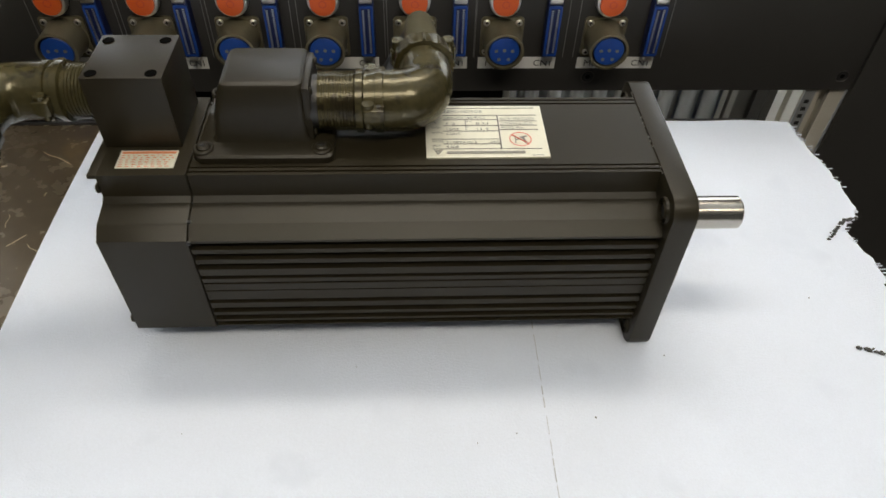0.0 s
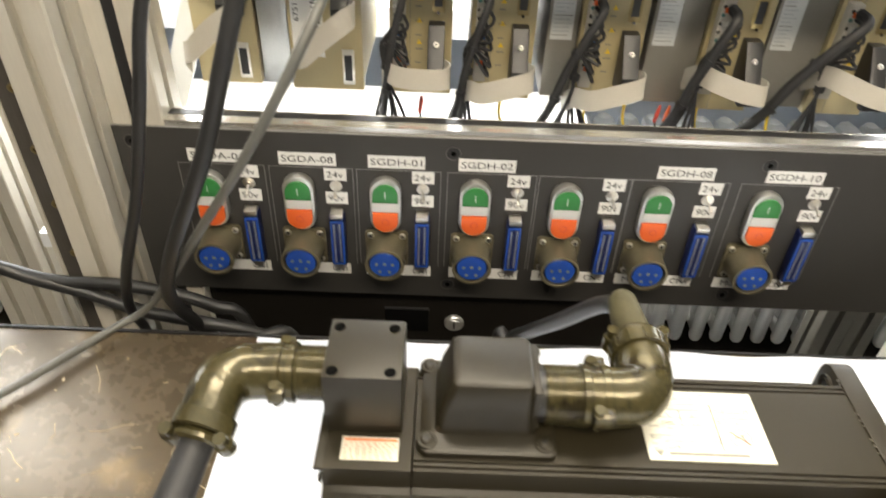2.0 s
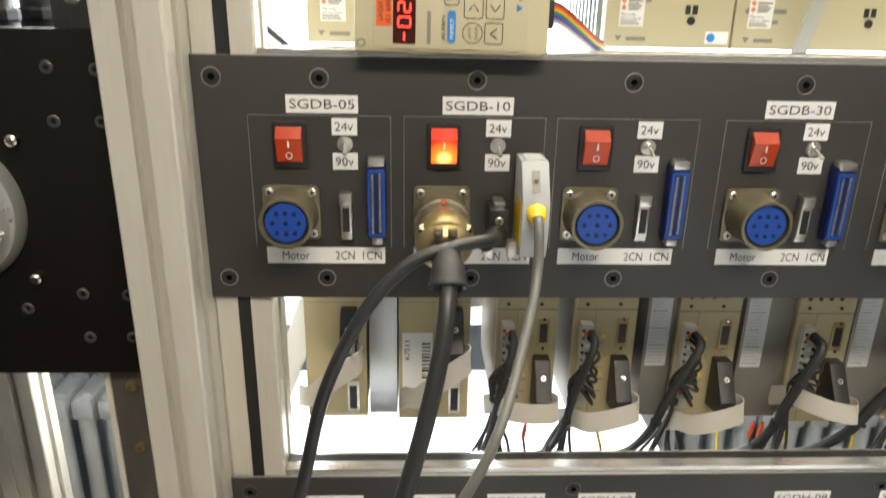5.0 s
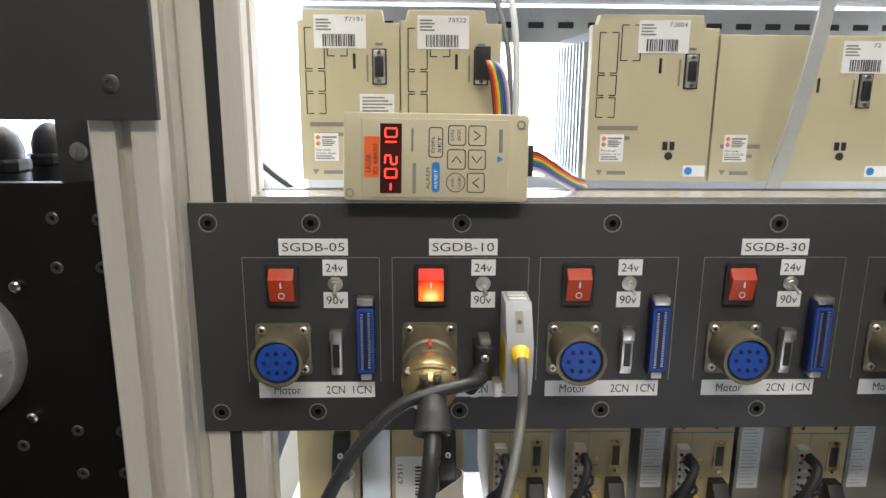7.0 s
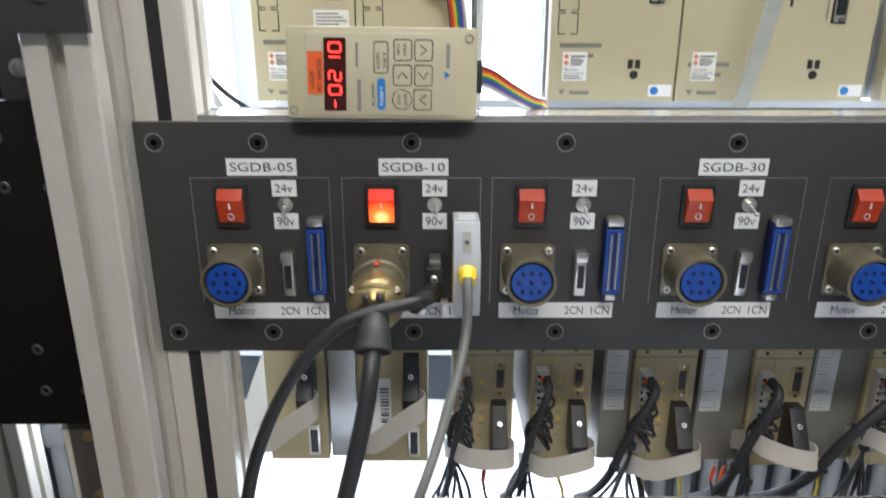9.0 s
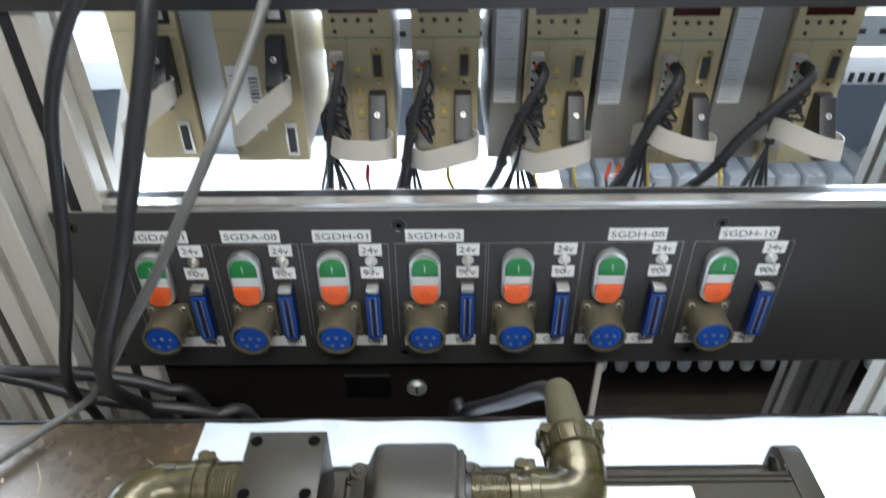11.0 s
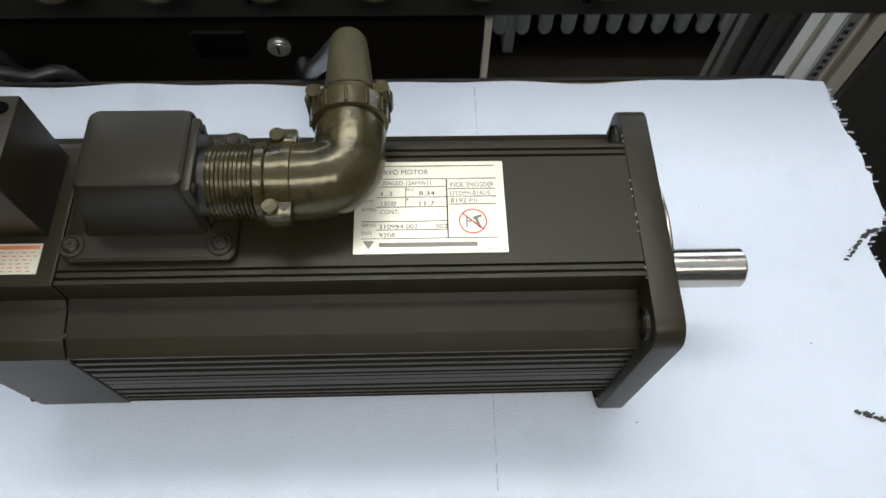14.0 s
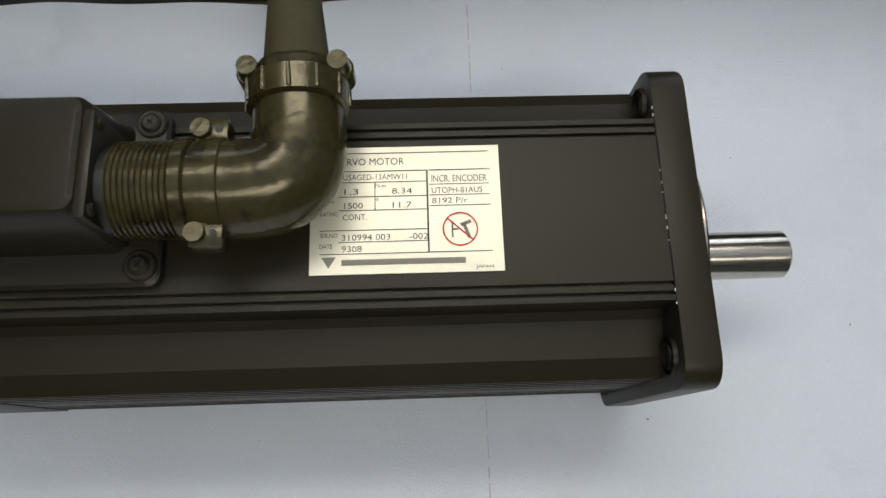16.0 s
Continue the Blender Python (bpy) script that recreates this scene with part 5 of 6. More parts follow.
def drive(x0, x1, z0, z1, kind, side0=None, seed=1, rise=0.0, lean=-0.015, thick=0.003):
    rng = random.Random(seed)
    d = thing("servo_drive", ((x0 + x1) / 2, DY, z0), "beige servo drive module with sockets and dark wiring" if kind != "old" else "beige servo drive module with a ribbon cable", "servo drive", "small servo drives")
    w = x1 - x0
    part("front", box(x0, x1, DY, DY + 0.012, z0, z1, 0.0012), BEIGE, d, "beige plastic front")
    part("case", box(x0 + 0.001, x1 - 0.001, DY + 0.012, DY + 0.145, z0 + 0.004, z1 - 0.002, 0.001), GREY_METAL if kind == "new" else BEIGE, d)
    if side0 is not None:
        sp = part("side_plate", box(side0, x0 - 0.0012, DY + 0.004, DY + 0.145, z0 + 0.004, z1, 0.001), PALE_METAL if kind == "old" else GREY_METAL, d, "bare sheet-metal half of the module")
        if kind == "new":
            wide = min(0.020, (x0 - side0) * 0.7)
            part("paper_label", box(side0 + 0.003, side0 + 0.003 + wide, DY + 0.0034, DY + 0.0040, z0 + 0.06, z1 - 0.008), CLEAR_GREY, sp, "grey printed label")
            for k in range(26):
                z = z0 + 0.064 + 0.0036 * k
                part("print_line", box(side0 + 0.0045, side0 + 0.0045 + wide * rng.uniform(0.45, 0.85), DY + 0.0031, DY + 0.0034, z, z + 0.0006), GREY_HOOD if k % 5 else GREY_INK, sp)
    if kind == "new":
        part("display", box(x0 + 0.006, x1 - 0.010, DY - 0.0010, DY, z1 - 0.030, z1 - 0.013), DISPLAY, d, "dark red display window")
        for k in range(4):
            part("key", lathe((x0 + 0.009 + 0.0105 * k * w / 0.057, DY, z1 - 0.036), (0, -1, 0), [(0, 0.0020), (0.0008, 0.0020)], 10), BLACK_PLASTIC, d)
        for k in (0, 1):
            part("lamp", lathe((x0 + 0.010 + 0.031 * k, DY, z1 - 0.0455), (0, -1, 0), [(0, 0.0018), (0.0006, 0.0018)], 10), BLACK_PLASTIC, d)
        part("terminal_strip", box(x0 + 0.004, x0 + 0.0150, DY - 0.010, DY + 0.001, z0 + 0.020, z1 - 0.062, 0.001), RIBBON, d, "pale screw terminal strip")
        for k in range(6):
            z = z1 - 0.070 - 0.012 * k
            part("terminal", box(x0 + 0.0065, x0 + 0.0125, DY - 0.0112, DY - 0.0095, z - 0.0032, z + 0.0010), (ORANGE, CHROME, CHROME, BLUE_INK, CHROME, ORANGE)[k] if k != 0 else ORANGE, d)
        sx = x1 - 0.013
        part("socket", box(sx - 0.0056, sx + 0.0056, DY - 0.0015, DY, z1 - 0.090, z1 - 0.060, 0.0006), BRASSY, d, "metal data socket")
        part("socket_hole", box(sx - 0.0036, sx + 0.0036, DY - 0.0022, DY - 0.0014, z1 - 0.0850, z1 - 0.0650, 0.0004), BLACK_PLASTIC, d)
        for dz in (0.0600, 0.0900):
            part("jack_screw", lathe((sx, DY - 0.0014, z1 - dz), (0, -1, 0), [(0, 0.0014), (0.0020, 0.0014)], 8), STEEL, d)
        part("seam", box(x0, x1, DY - 0.0003, DY + 0.0002, z1 - 0.0512, z1 - 0.0504), TEAL_INK, d)
        part("seam", box(x0 + 0.0185, x0 + 0.0190, DY - 0.0003, DY + 0.0002, z0 + 0.002, z1 - 0.0515), GREY_INK, d)
        W = facing((x0 + x1) / 2 - 0.004, DY - 0.0004, z1 - 0.080)
        for k in range(3):
            own = prism([(0, -0.020 * k), (0.0052, -0.020 * k), (0.0026, 0.0045 - 0.020 * k)], "z", 0, 0.0002)
            bmesh.ops.transform(own, matrix=W, verts=own.verts)
            part("warning_sign", own, YELLOW, d)
        bm = bmesh.new()
        for k in range(5):
            quad(W, -0.001, 0.0045 + 0.0014 * (k % 2), -0.006 - 0.013 * k, -0.0048 - 0.013 * k, bm)
        part("print_bar", bm, GREY_INK, d)
        for k in range(9):
            part("terminal_screw", lathe((x0 + 0.0060, DY - 0.010, z1 - 0.068 - 0.0075 * k), (0, -1, 0), [(0, 0.0017), (0.0006, 0.0017)], 8), (STEEL, TEAL_INK, STEEL)[k % 3], d)
        pz1, pz0 = z1 - 0.098, z1 - 0.150
        black_wires(d, (x0 + 0.012, DY - 0.010, z1 - 0.075), x0 - 0.006, z0 - 0.045, rng)
    else:
        sx = x1 - 0.014
        part("slot", box(x0 + 0.006, x0 + 0.009, DY - 0.0008, DY, z1 - 0.034, z1 - 0.018), INK, d)
        part("socket_recess", box(sx - 0.0095, sx + 0.0095, DY - 0.0008, DY, z1 - 0.050, z1 - 0.012), BLACK_PLASTIC, d)
        part("socket", box(sx - 0.005, sx + 0.005, DY - 0.0030, DY - 0.0005, z1 - 0.046, z1 - 0.016, 0.001), CHROME, d)
        part("seam", box(x0, x1, DY - 0.0003, DY + 0.0002, z1 - 0.056, z1 - 0.0554), GREY_INK, d)
        part("lower_socket", box(sx - 0.005, sx + 0.006, DY - 0.0020, DY, z0 + 0.006, z0 + 0.040, 0.0006), CHROME, d)
        part("lower_socket_hole", box(sx - 0.003, sx + 0.004, DY - 0.0025, DY - 0.0018, z0 + 0.010, z0 + 0.035), BLACK_PLASTIC, d)
        pz1, pz0 = z1 - 0.060, z1 - 0.112
    plug = part("ribbon_plug", prism([(DY, pz0), (DY - 0.030, pz0 + 0.004), (DY - 0.033, pz0 + 0.020), (DY - 0.026, pz0 + 0.030), (DY - 0.012, pz1), (DY, pz1)], "x", sx - 0.0085, sx + 0.0065, bevel=0.0014), BLACK_PLASTIC, d, "black ribbon-cable plug")
    screw((sx - 0.001, DY - 0.0215, pz1 - 0.014), (0, -0.75, 0.66), 0.0026, plug)
    part("clamp", box(sx - 0.0105, sx + 0.0085, DY - 0.036, DY - 0.027, pz0 + 0.001, pz0 + 0.0075, 0.0012), BLACK_PLASTIC, plug)
    y = DY - 0.030
    zz = pz0 + 0.015
    flat_ribbon([(sx + 0.0060, y + 0.010, zz), (sx + 0.0120, y - 0.001, zz + rise * 0.05), (sx + 0.0070, y - 0.0125, zz), (sx - 0.014, y - 0.0140, zz - rise * 0.45), (sx - 0.034, y - 0.008, zz - rise), (sx - 0.046, y + 0.008, zz - rise * 1.2 - 0.002), (sx - 0.052, y + 0.036, zz - rise * 1.3 - 0.020)], d, 0.0092)
    if kind == "new":
        a = Vector((x0 + 0.013, DY - 0.008, z1 - 0.070))
        part("cable", sweep([a, a + Vector((0.000, -0.018, -0.004)), a + Vector((lean * 0.35, -0.022, -0.026)), a + Vector((lean * 0.75, -0.020, -0.060)), a + Vector((lean, -0.014, -0.095)), a + Vector((lean * 1.3, 0.004, -0.130)), a + Vector((lean * 1.5, 0.040, -0.165))], thick, 10, steps=6), RUBBER, d, "taped black cable")
        for k in range(2):
            c = a + Vector((lean * (0.5 + 0.4 * k), -0.0212 + 0.004 * k, -0.038 - 0.045 * k))
            part("cable_tie", lathe(c, (lean, 0, -0.08), [(0, thick * 1.35), (0.004, thick * 1.35)], 10), BLACK_PLASTIC, d)
    return d


def black_wires(parent, a, x, z, rng):
    """A tied bundle of thin black wires that fans out below its tie."""
    knot = Vector((x + 0.004, DY - 0.018, z + 0.070))
    for k in range(8):
        p = Vector(a) + Vector((rng.uniform(-0.003, 0.003), 0, -0.008 * k))
        end = Vector((x + rng.uniform(-0.022, 0.03), DY + rng.uniform(-0.02, 0.02), z - 0.02))
        part("wire", sweep([p, p + Vector((0.003, -0.016, -0.006)), knot + Vector((rng.uniform(-0.004, 0.004), rng.uniform(-0.004, 0.004), 0.03)), knot, knot.lerp(end, 0.5) + Vector((rng.uniform(-0.006, 0.006), 0, 0)), end], 0.0016, 6, steps=5), RUBBER, parent)
    part("cable_tie", lathe(knot + Vector((0, 0, 0.006)), (0.1, 0, 1), [(0, 0.0048), (0.005, 0.0048)], 10), BLACK_PLASTIC, parent)


drive(-0.348, -0.291, 0.943, 1.120, "old", seed=1, rise=0.034)
drive(-0.261, -0.194, 0.940, 1.120, "old", side0=-0.2890, seed=2, rise=0.036)
drive(-0.169, -0.112, 0.940, 1.108, "new", seed=3, rise=0.001, lean=-0.016, thick=0.0034)
drive(-0.095, -0.037, 0.938, 1.108, "new", seed=4, rise=0.014, lean=-0.022, thick=0.0036)
drive(0.003, 0.062, 0.936, 1.106, "new", side0=-0.026, seed=5, rise=0.015, lean=-0.034, thick=0.0040)
drive(0.117, 0.172, 0.934, 1.104, "new", side0=0.068, seed=6, rise=-0.009, lean=-0.030, thick=0.0046)
drive(0.228, 0.284, 0.934, 1.104, "new", side0=0.176, seed=7, rise=-0.012, lean=-0.062, thick=0.0050)
lab = words_label([], -0.2575, -0.2290, 0.9720, 1.0330, y=DY - 0.0002)
part("print", letters("67511", facing(-0.2505, DY - 0.00095, 1.0050, tip=90), 0.0200, 0.0048), INK, lab)
bars = bmesh.new()
for k in range(11):
    box(-0.2390, -0.2310, DY - 0.0011, DY - 0.0008, 0.985 + 0.0036 * k, 0.985 + 0.0036 * k + random.Random(k).uniform(0.0008, 0.0024), bm=bars)
part("bar_code", bars, INK, lab, kind="stuff")
for x, c in ((-0.140, RED_INK), (0.085, RED_INK), (0.094, ORANGE)):
    t = thing("wire_ferrule", (x, DY, 0.935), "thin wire with a red insulated end", "wire", "loose wires")
    part("ferrule", lathe((x, DY - 0.012, 0.925), (0.1, -0.1, 1), [(0, 0.0018), (0.012, 0.0022), (0.018, 0.0012)], 8), c, t)
    part("wire", sweep([(x, DY - 0.012, 0.926), (x + 0.006, DY - 0.014, 0.905), (x + 0.03, DY - 0.005, 0.895), (x + 0.05, DY + 0.02, 0.90)], 0.0013, 6), RUBBER, t)
for x in (-0.060, 0.022, 0.060, 0.13, 0.20):
    t = thing("earth_wire", (x, DY, 0.93), "thin yellow and green earth wire", "wire", "loose wires")
    part("wire", sweep([(x, DY + 0.01, 0.945), (x - 0.004, DY - 0.004, 0.925), (x + 0.003, DY + 0.004, 0.90), (x + 0.006, DY + 0.02, 0.86)], 0.0015, 6), YELLOW, t)

# ---- large drives above the upper panel ----


def dashed_frame(m, x0, x1, y0, y1, parent):
    bm = bmesh.new()
    for a, b in ((x0, x0 + (x1 - x0) * 0.36), (x0 + (x1 - x0) * 0.64, x1)):
        for y in (y0, y1):
            quad(m, a, b, y - 0.0004, y + 0.0004, bm)
    for x in (x0, x1):
        quad(m, x - 0.0004, x + 0.0004, y0, y1, bm)
    part("printed_frame", bm, INK, parent)


def big_drive(x0, x1, z1, label, tall=True, tag="", y=DY, notch=True, tag_at=None):
    z0 = 1.2925
    d = thing("large_servo_drive", ((x0 + x1) / 2, y, z0), label, "servo drive", "large servo drives")
    w = x1 - x0
    out = [(x0, z0), (x1, z0), (x1, z1 - 0.010), (x1 - 0.012, z1 - 0.010), (x1 - 0.014, z1), (x0 + 0.006, z1), (x0 + 0.004, z1 - 0.008), (x0, z1 - 0.008)] if notch else [(x0, z0), (x1, z0), (x1, z1), (x0, z1)]
    part("front", prism(out, "y", y, y + 0.014, bevel=0.001), BEIGE_LIGHT, d, "beige plastic front")
    part("case", box(x0 + 0.002, x1 - 0.002, y + 0.0142, y + 0.15, z0, z1 - 0.012, 0.001), PALE_METAL, d)
    for k in range(9):
        part("cooling_fin", box(x0 - 0.0015 - 0.0005, x0 + 0.0018, y + 0.022 + 0.014 * k, y + 0.025 + 0.014 * k, z0, z1 - 0.02), PALE_METAL, d)
    F = facing(x0, y - 0.0002, 1.2925)
    top = z1 - 1.2925
    if tall:
        for a, b in ((top - 0.046, top - 0.014), (top - 0.064, top - 0.048), (top - 0.082, top - 0.066)):
            dashed_frame(F, 0.006, 0.0215, a, b, d)
        dashed_frame(F, 0.024, 0.040, top - 0.036, top - 0.008, d)
    part("slot", box(x0 + w * 0.54, x0 + w * 0.54 + 0.0022, y - 0.0006, y + 0.0002, z1 - 0.046, z1 - 0.034), INK, d)
    sx = x0 + w * 0.80
    part("socket_recess", box(sx - 0.0060, sx + 0.0060, y - 0.0006, y + 0.0002, z1 - 0.0585, z1 - 0.0300), BLACK_PLASTIC, d)
    s = part("socket", prism(rounded(sx - 0.0048, sx + 0.0048, z1 - 0.0575, z1 - 0.0310, 0.001), "y", y - 0.0020, y - 0.0005, bevel=0.0005), CHROME, d, "metal nine-pin socket")
    part("socket_hole", box(sx - 0.0035, sx + 0.0035, y - 0.0042, y - 0.0018, z1 - 0.0525, z1 - 0.0360, 0.0012), BLACK_PLASTIC, s)
    bm = quad(F, 0.008, 0.042, top - 0.0925, top - 0.0890)
    quad(F, 0.013, 0.036, top - 0.1005, top - 0.0975, bm)
    part("print_bar", bm, GREY_INK, d, "plain bars of unreadable print")
    st = part("warning_sticker", box(x0 + 0.011, x0 + 0.031, y - 0.0005, y + 0.0001, 1.3090, 1.3320), WHITE_TAPE, d, "white warning sticker with orange signs")
    S = facing(x0 + 0.011, y - 0.0006, 1.3090)
    bm = quad(S @ Matrix.Translation((0.003, 0.0195, 0)) @ Matrix.Rotation(radians(45), 4, "Z"), -0.0016, 0.0016, -0.0016, 0.0016)
    quad(S @ Matrix.Translation((0.003, 0.0145, 0)) @ Matrix.Rotation(radians(45), 4, "Z"), -0.0016, 0.0016, -0.0016, 0.0016, bm)
    part("sign", bm, ORANGE_INK, st)
    part("print", letters("May cause\nelectric shock.", S @ Matrix.Translation((0.0012, 0.0055, 0)), 0.017, 0.0048), INK, st)
    bm = quad(S, 0.0065, 0.0185, 0.0190, 0.0203)
    for k in range(4):
        quad(S, 0.0065, 0.0150 + 0.0012 * (k % 3), 0.0125 + 0.0015 * k, 0.0134 + 0.0015 * k, bm)
    for k in range(2):
        quad(S, 0.0012, 0.0165 - 0.002 * k, 0.0016 + 0.0019 * k, 0.0026 + 0.0019 * k, bm)
    part("print_line", bm, GREY_INK, st)
    bm = quad(F, 0.018, 0.034, 0.0055, 0.0085)
    own = prism([(0.0085, 0.0095), (0.0145, 0.0095), (0.0113, 0.0050)], "z", 0, 0.0002)
    bmesh.ops.transform(own, matrix=F, verts=own.verts)
    part("maker_mark", join(bm, own), GREY_INK, d, "plain bar and wedge of the maker's mark")
    if w > 0.09:
        for dx in (0, 0.006):
            part("test_point", box(sx - 0.019 + dx, sx - 0.0150 + dx, y - 0.0006, y + 0.0002, 1.3190, 1.3260), INK, d)
        part("plug_hole", lathe((sx - 0.0135, y + 0.0002, 1.3140), (0, -1, 0), [(0, 0.0034), (0.0008, 0.0034), (0.0008, 0.0024)], 16), INK, d)
        b = part("blue_sticker", box(x1 - 0.021, x1 - 0.002, y - 0.0005, y + 0.0001, 1.2965, 1.3060), WHITE_TAPE, d, "white sticker with a blue round sign")
        part("sign", lathe((x1 - 0.0165, y - 0.0004, 1.3012), (0, -1, 0), [(0, 0.0034), (0.0004, 0.0034)], 18), BLUE_INK, b)
    for dz in (0.0330, 0.0555):
        part("jack_screw", lathe((sx, y - 0.0018, z1 - dz), (0, -1, 0), [(0, 0.0017), (0.0022, 0.0017), (0.0022, 0.0008)], 12), STEEL, s)
    bm = quad(F, sx - x0 - 0.0105, sx - x0 - 0.0090, top - 0.0560, top - 0.0350)
    quad(F, sx - x0 - 0.0030, sx - x0 + 0.0030, top - 0.0275, top - 0.0255, bm)
    part("socket_print", bm, GREY_INK, d, "plain bars of unreadable print")
    if tag == "77191":
        n = part("notice_sticker", box(x0 + 0.0495, x0 + 0.0780, y - 0.0005, y + 0.0001, 1.3450, 1.3640), WHITE_TAPE, d, "pale notice sticker with lines of print")
        bm = bmesh.new()
        for k in range(6):
            box(x0 + 0.0515, x0 + 0.0760 - 0.003 * (k % 3), y - 0.0008, y - 0.0005, 1.3470 + 0.0027 * k, 1.3482 + 0.0027 * k, bm=bm)
        part("print_line", bm, GREY_INK, n)
    if tag:
        bx = tag_at or (x0 + w * 0.36 if w > 0.09 else x0 + 0.0135)
        t = part("stock_sticker", box(bx, bx + 0.042, y - 0.0007, y - 0.0002, z1 - 0.030, z1 - 0.004), WHITE_TAPE, d, "white stock sticker with bar code and number")
        part("number", letters(tag, facing(bx + 0.025, y - 0.0009, z1 - 0.0092), 0.0029 * len(tag), 0.0034), INK, t)
        bm, r2, x = bmesh.new(), random.Random(tag), bx + 0.007
        while x < bx + 0.033:
            q = r2.uniform(0.0004, 0.0013)
            box(x, x + q, y - 0.0010, y - 0.0007, z1 - 0.0285, z1 - 0.0190, bm=bm)
            x += q + r2.uniform(0.0004, 0.0012)
        part("bar_code", bm, INK, t, kind="stuff")
        bm = bmesh.new()
        for k in range(4):
            box(bx + 0.002, bx + 0.012 + 0.002 * (k % 2), y - 0.0010, y - 0.0007, z1 - 0.0085 - 0.0025 * k, z1 - 0.0073 - 0.0025 * k, bm=bm)
        part("print_line", bm, GREY_INK, t)
    return d


big_drive(-0.333, -0.2505, 1.430, "beige servo drive with curling stock sticker", tag="77191")
big_drive(-0.2495, -0.1675, 1.430, "beige servo drive with a ribbon plug in its socket", tag="73322")
big_drive(-0.093, 0.0115, 1.428, "wide beige servo drive with stock sticker", tag="72804")
big_drive(0.013, 0.170, 1.413, "very wide beige servo drive behind a hanging pale cable", tall=False, tag="72", notch=False, tag_at=0.116)
big_drive(0.185, 0.340, 1.413, "very wide plain beige servo drive", tall=False, notch=False)

# digital operator leaning on the panel's top edge
op = thing("digital_operator", (-0.222, 0.59, 1.2935), "cream hand-held keypad with glowing red display", "operator keypad")
OM = Matrix.Translation((-0.287, 0.5840, 1.2935)) @ Matrix.Rotation(radians(-7), 4, "X") @ Matrix.Rotation(radians(90), 4, "X") @ Matrix.Rotation(radians(-0.7), 4, "Z")


def on_op(bm):
    bmesh.ops.transform(bm, matrix=OM, verts=bm.verts)
    return bm


part("case", on_op(prism(rounded(0, 0.129, 0, 0.0605, 0.003), "z", -0.018, -0.0004, bevel=0.0012)), BEIGE_LIGHT, op, "cream plastic case")
part("face", on_op(prism(rounded(0.0125, 0.115, 0.002, 0.0565, 0.002), "z", -0.0008, 0.0006, bevel=0.0005)), BEIGE_KEY, op)
for x, y in ((0.0045, 0.005), (0.1235, 0.0535)):
    part("mounting_hole", on_op(lathe((x, y, -0.001), (0, 0, 1), [(0, 0.0030), (0.0012, 0.0030), (0.0012, 0.0022), (0.0004, 0.0020)], 16)), GREY_METAL, op)
disp = part("display", on_op(box(0.0255, 0.0405, 0.0050, 0.0530, 0.0004, 0.0010)), DISPLAY, op, "dark red display window")
SEG = {"0": "abcdef", "1": "bc", "2": "abged", "-": "g"}
for n, ch in enumerate("-0210"):
    cy, cx, h, w = 0.0095 + 0.0093 * n, 0.0330, 0.0040, 0.0030
    spots = {"a": (-h, 0, 0), "g": (0, 0, 0), "d": (h, 0, 0), "f": (-h / 2, -w, 1), "b": (-h / 2, w, 1), "e": (h / 2, -w, 1), "c": (h / 2, w, 1)}
    for s in SEG[ch]:
        u, v, along = spots[s]
        a, b = (0.0018, 0.0005) if along else (0.0005, 0.0024)
        part("segment", on_op(box(cx + u - a, cx + u + a, cy + v - b, cy + v + b, 0.0010, 0.0013)), LED, disp)
tagr = part("stock_tag", on_op(box(0.0145, 0.0250, 0.0160, 0.0440, 0.0004, 0.0010)), ORANGE, op, "orange stock tag with black print")
part("print", on_op(letters("LAGER", Matrix.Translation((0.0190, 0.0195, 0.0012)) @ Matrix.Rotation(radians(90), 4, "Z"), 0.0120, 0.0030)), INK, tagr)
part("print", on_op(letters("ID 68650", Matrix.Translation((0.0238, 0.0180, 0.0012)) @ Matrix.Rotation(radians(90), 4, "Z"), 0.0210, 0.0030)), INK, tagr)
PADS = ((0.0590, 0.0300, 0.0100, 0.0210, "DSPL"), (0.0725, 0.0385, 0.0125, 0.0140, "DATA"), (0.0865, 0.0385, 0.0125, 0.0140, ">"), (0.0720, 0.0220, 0.0130, 0.0140, "<"), (0.0865, 0.0220, 0.0125, 0.0140, ">"), (0.0860, 0.0060, 0.0125, 0.0140, "<"))
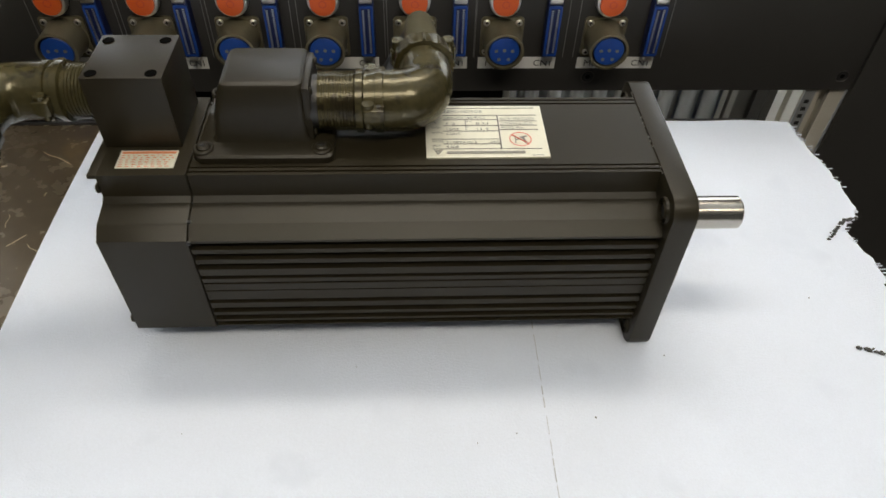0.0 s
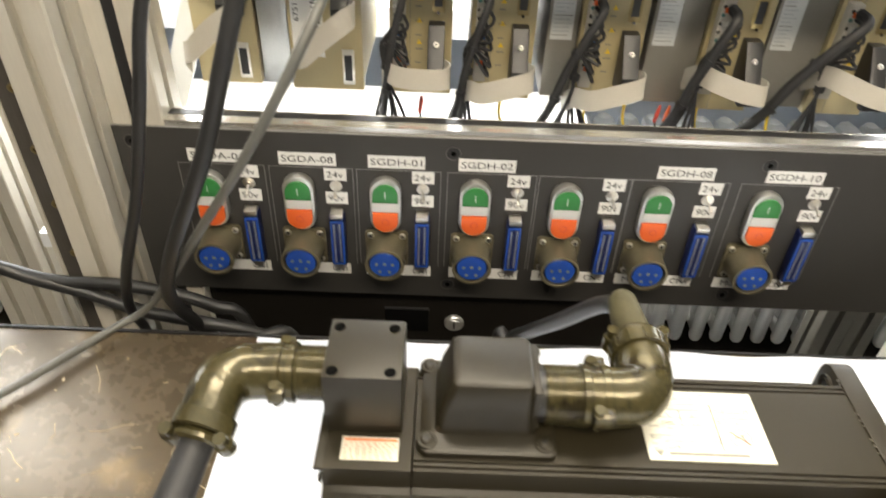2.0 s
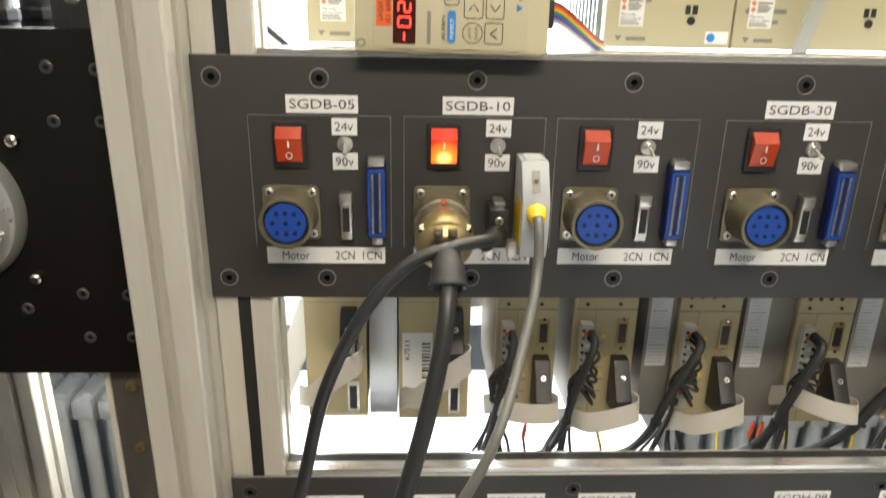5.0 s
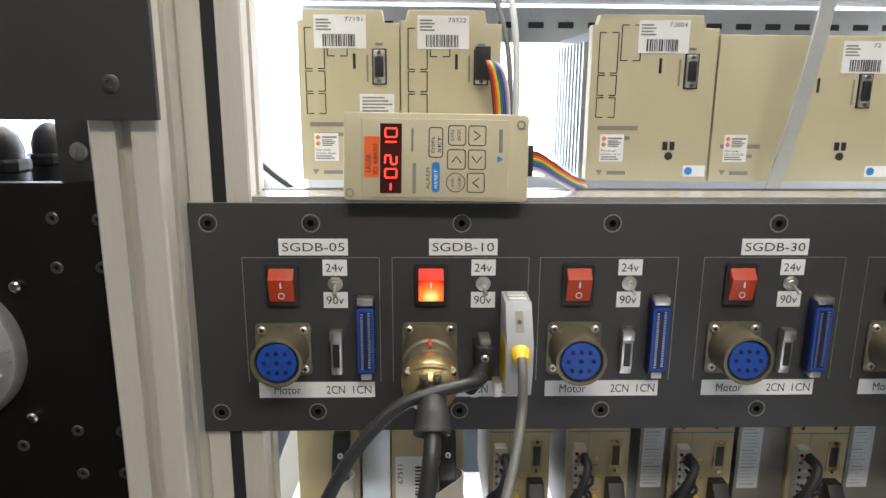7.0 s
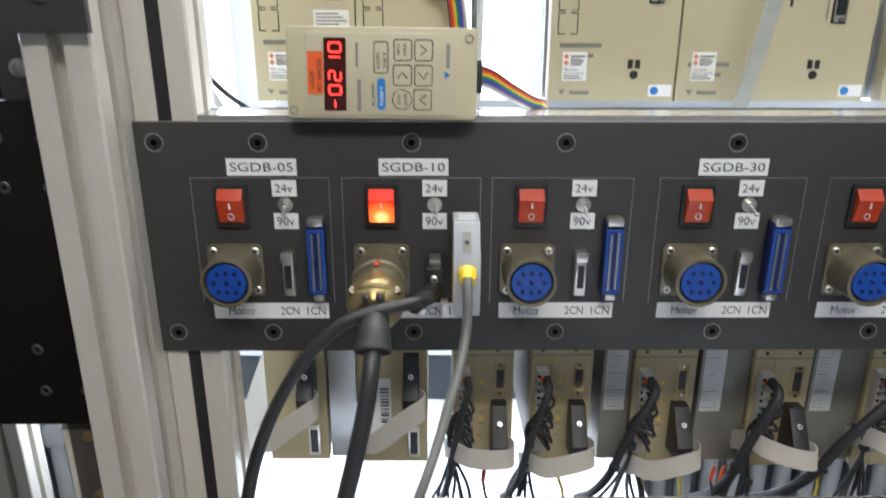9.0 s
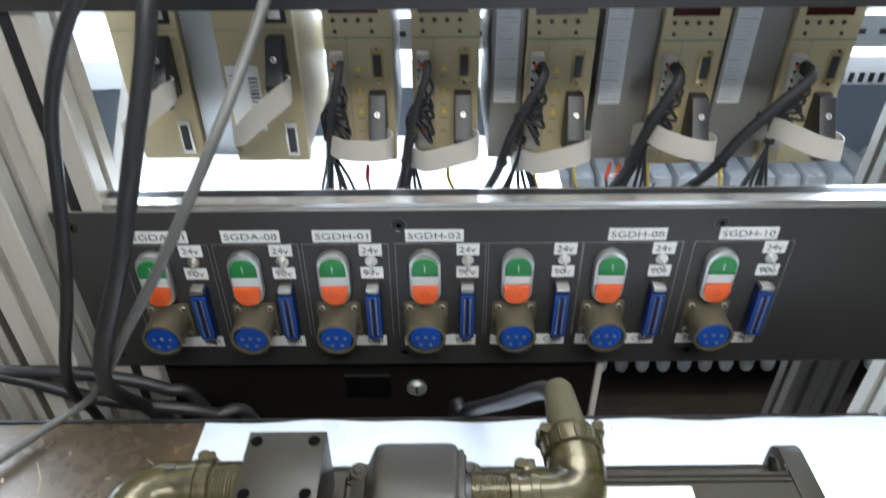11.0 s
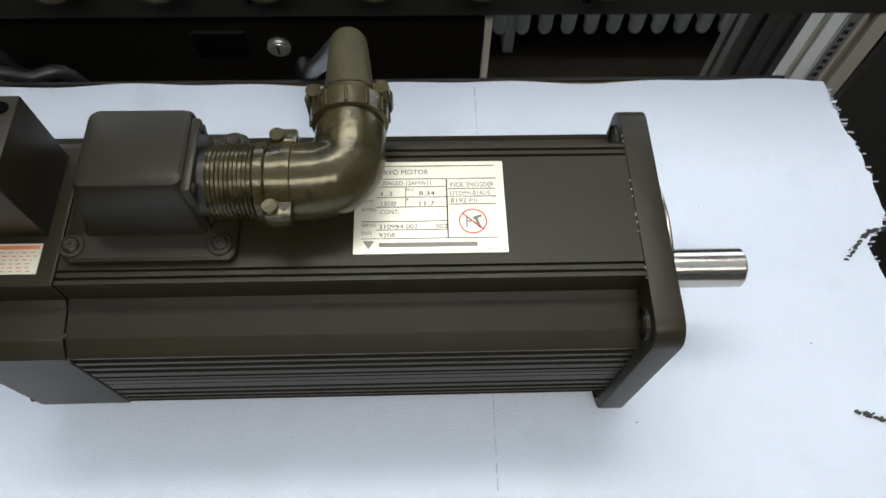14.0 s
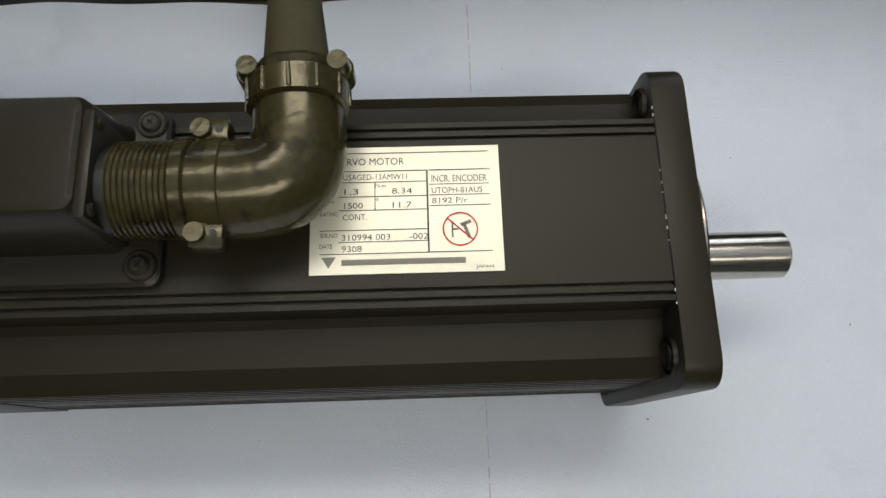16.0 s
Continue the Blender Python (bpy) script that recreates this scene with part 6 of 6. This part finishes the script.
for x, y, w, h, t in PADS:
    bm = bmesh.new()
    outer, inner = rounded(x, x + w, y, y + h, 0.002), rounded(x + 0.0006, x + w - 0.0006, y + 0.0006, y + h - 0.0006, 0.0015)
    vo, vi = [bm.verts.new((u, v, 0.0009)) for u, v in outer], [bm.verts.new((u, v, 0.0009)) for u, v in inner]
    for k in range(len(vo)):
        bm.faces.new((vo[k], vo[(k + 1) % len(vo)], vi[(k + 1) % len(vi)], vi[k]))
    key = part("key", on_op(bm), INK, op)
    if t in "<>":
        du, dv = {0.0385: (1, 0), 0.0220: (0, 1 if x < 0.08 else -1), 0.0060: (-1, 0)}[y]
        cx, cy = x + w / 2, y + h / 2
        arrow = sweep([(cx - 0.0022 * du + 0.0032 * dv, cy - 0.0022 * dv + 0.0032 * du, 0.001), (cx + 0.0022 * du, cy + 0.0022 * dv, 0.001), (cx - 0.0022 * du - 0.0032 * dv, cy - 0.0022 * dv - 0.0032 * du, 0.001)], [0.0004] * 3, 6, steps=1)
        part("arrow", on_op(arrow), INK, key)
    else:
        for row, word in enumerate(("DSPL", "SET") if t == "DSPL" else ("DATA", "ENTER")):
            part("print", on_op(letters(word, Matrix.Translation((x + 0.0042 + 0.0045 * row, y + 0.0035, 0.0010)) @ Matrix.Rotation(radians(90), 4, "Z"), h * 0.55, 0.0022)), INK, key)
part("reset_key", on_op(prism(rounded(0.0615, 0.0670, 0.0060, 0.0270, 0.0024), "z", 0.0004, 0.0011)), BLUE_INK, op, "blue oblong reset key")
part("print", on_op(letters("RESET", Matrix.Translation((0.0655, 0.0090, 0.0013)) @ Matrix.Rotation(radians(90), 4, "Z"), 0.0130, 0.0022)), WHITE_TAPE, op)
part("print", on_op(letters("ALARM", Matrix.Translation((0.0600, 0.0080, 0.0010)) @ Matrix.Rotation(radians(90), 4, "Z"), 0.0150, 0.0024)), INK, op)
jog = bmesh.new()
vo = [jog.verts.new((0.0782 + 0.0068 * math.cos(a), 0.0130 + 0.0068 * math.sin(a), 0.0009)) for a in (k * math.pi / 14 for k in range(28))]
vi = [jog.verts.new((0.0782 + 0.0063 * math.cos(a), 0.0130 + 0.0063 * math.sin(a), 0.0009)) for a in (k * math.pi / 14 for k in range(28))]
for k in range(28):
    jog.faces.new((vo[k], vo[(k + 1) % 28], vi[(k + 1) % 28], vi[k]))
part("jog_key", on_op(jog), INK, op)
part("print", on_op(letters("JOG", Matrix.Translation((0.0775, 0.0095, 0.0010)) @ Matrix.Rotation(radians(90), 4, "Z"), 0.0070, 0.0022)), INK, op)
part("print", on_op(letters("SVON", Matrix.Translation((0.0818, 0.0090, 0.0010)) @ Matrix.Rotation(radians(90), 4, "Z"), 0.0080, 0.0022)), INK, op)
part("print", on_op(box(0.0480, 0.0505, 0.0050, 0.0260, 0.0005, 0.0008)), GREY_INK, op)
part("print", on_op(box(0.0470, 0.0485, 0.0340, 0.0500, 0.0005, 0.0008)), GREY_INK, op)
part("maker_mark", on_op(box(0.1080, 0.1105, 0.0340, 0.0500, 0.0005, 0.0008)), GREY_INK, op)
part("maker_mark", on_op(prism([(0.1070, 0.0270), (0.1070, 0.0320), (0.1110, 0.0295)], "z", 0.0005, 0.0008)), BLUE_INK, op)
part("latch_plug", on_op(box(0.1290, 0.1330, 0.0180, 0.0400, -0.014, -0.004, 0.0008)), BLACK_PLASTIC, op)

# rainbow ribbon from the keypad to the drive's socket
RAIN = [("brown", (0.10, 0.035, 0.012)), ("red", (0.55, 0.02, 0.015)), ("orange", (0.80, 0.20, 0.02)), ("yellow", (0.80, 0.58, 0.04)), ("green", (0.04, 0.30, 0.06)), ("blue", (0.02, 0.10, 0.50)), ("violet", (0.16, 0.05, 0.32)), ("grey", (0.35, 0.35, 0.35)), ("white", (0.75, 0.75, 0.75))]
rib = thing("rainbow_ribbon", (-0.155, 0.60, 1.31), "flat rainbow-coloured ribbon cable", "ribbon cable")
rib2 = thing("rainbow_ribbon", (-0.185, 0.68, 1.39), "flat rainbow-coloured ribbon cable with black plug", "ribbon cable")
for k, (cn, col) in enumerate(RAIN):
    m = mat(cn + "_wire_jacket", col, 0.45, 0, 0.05, 60, 0.01, 500)
    o = 0.0016 * (4 - k)
    part("wire", sweep([(-0.160, 0.597, 1.3200 + o), (-0.148, 0.600, 1.3180 + o), (-0.130, 0.615, 1.3070 + o * 0.9), (-0.112, 0.640, 1.2965 + o * 0.8), (-0.098, 0.665, 1.2900 + o * 0.8), (-0.090, 0.70, 1.275 + o)], 0.00085, 6, steps=6), m, rib)
    part("wire", sweep([(-0.1800 - o * 0.3, DY - 0.006, 1.3930 + o * 0.2), (-0.1745 - o * 0.8, DY - 0.018, 1.3860), (-0.1700 - o, DY - 0.018, 1.3700), (-0.1670 - o, DY - 0.014, 1.3450), (-0.1655 - o, DY - 0.010, 1.3200), (-0.165 - o, DY - 0.01, 1.300)], 0.00085, 6, steps=6), m, rib2)
part("plug", box(-0.1890, -0.1770, DY - 0.012, DY + 0.001, 1.3755, 1.4020, 0.001), BLACK_PLASTIC, rib2)
hang = thing("pale_cable", (0.055, 0.64, 1.35), "pale grey flat cable hanging in front of a drive", "cable")
part("jacket", sweep([(0.10, 0.655, 1.60), (0.082, 0.655, 1.46), (0.074, 0.655, 1.40), (0.066, 0.660, 1.34), (0.060, 0.668, 1.295), (0.058, 0.680, 1.25)], [0.0012] * 6, flat=0.0058, side=(1, 0, 0.2)), CABLE_PALE, hang)
for r, m, pts in ((0.0030, CABLE_PALE, ((-0.405, 0.676, 1.375), (-0.390, 0.682, 1.340), (-0.375, 0.688, 1.308), (-0.360, 0.695, 1.275))), (0.0022, CABLE, ((-0.392, 0.705, 1.338), (-0.376, 0.702, 1.312), (-0.360, 0.700, 1.296), (-0.338, 0.700, 1.280))), (0.0032, CABLE_PALE, ((-0.150, 0.80, 1.47), (-0.146, 0.76, 1.40), (-0.150, 0.72, 1.28))), (0.0026, CABLE_GREY, ((-0.165, 0.79, 1.46), (-0.152, 0.76, 1.39), (-0.155, 0.73, 1.28))), (0.0045, CABLE_PALE, ((-0.06, 0.70, 1.47), (-0.075, 0.67, 1.445), (-0.09, 0.72, 1.47)))):
    c = thing("loose_cable", pts[0], "loose grey cable between the drives", "cable", "loose cables")
    part("jacket", sweep(pts, r, 10), m, c)
tb2 = thing("top_rail", (0.0, 0.85, 1.47), "grey cable duct above the large drives", "cable duct")
part("duct", box(-0.3555, 0.46, 0.80, 0.85, 1.452, 1.50, 0.002), GREY_HOOD, tb2)
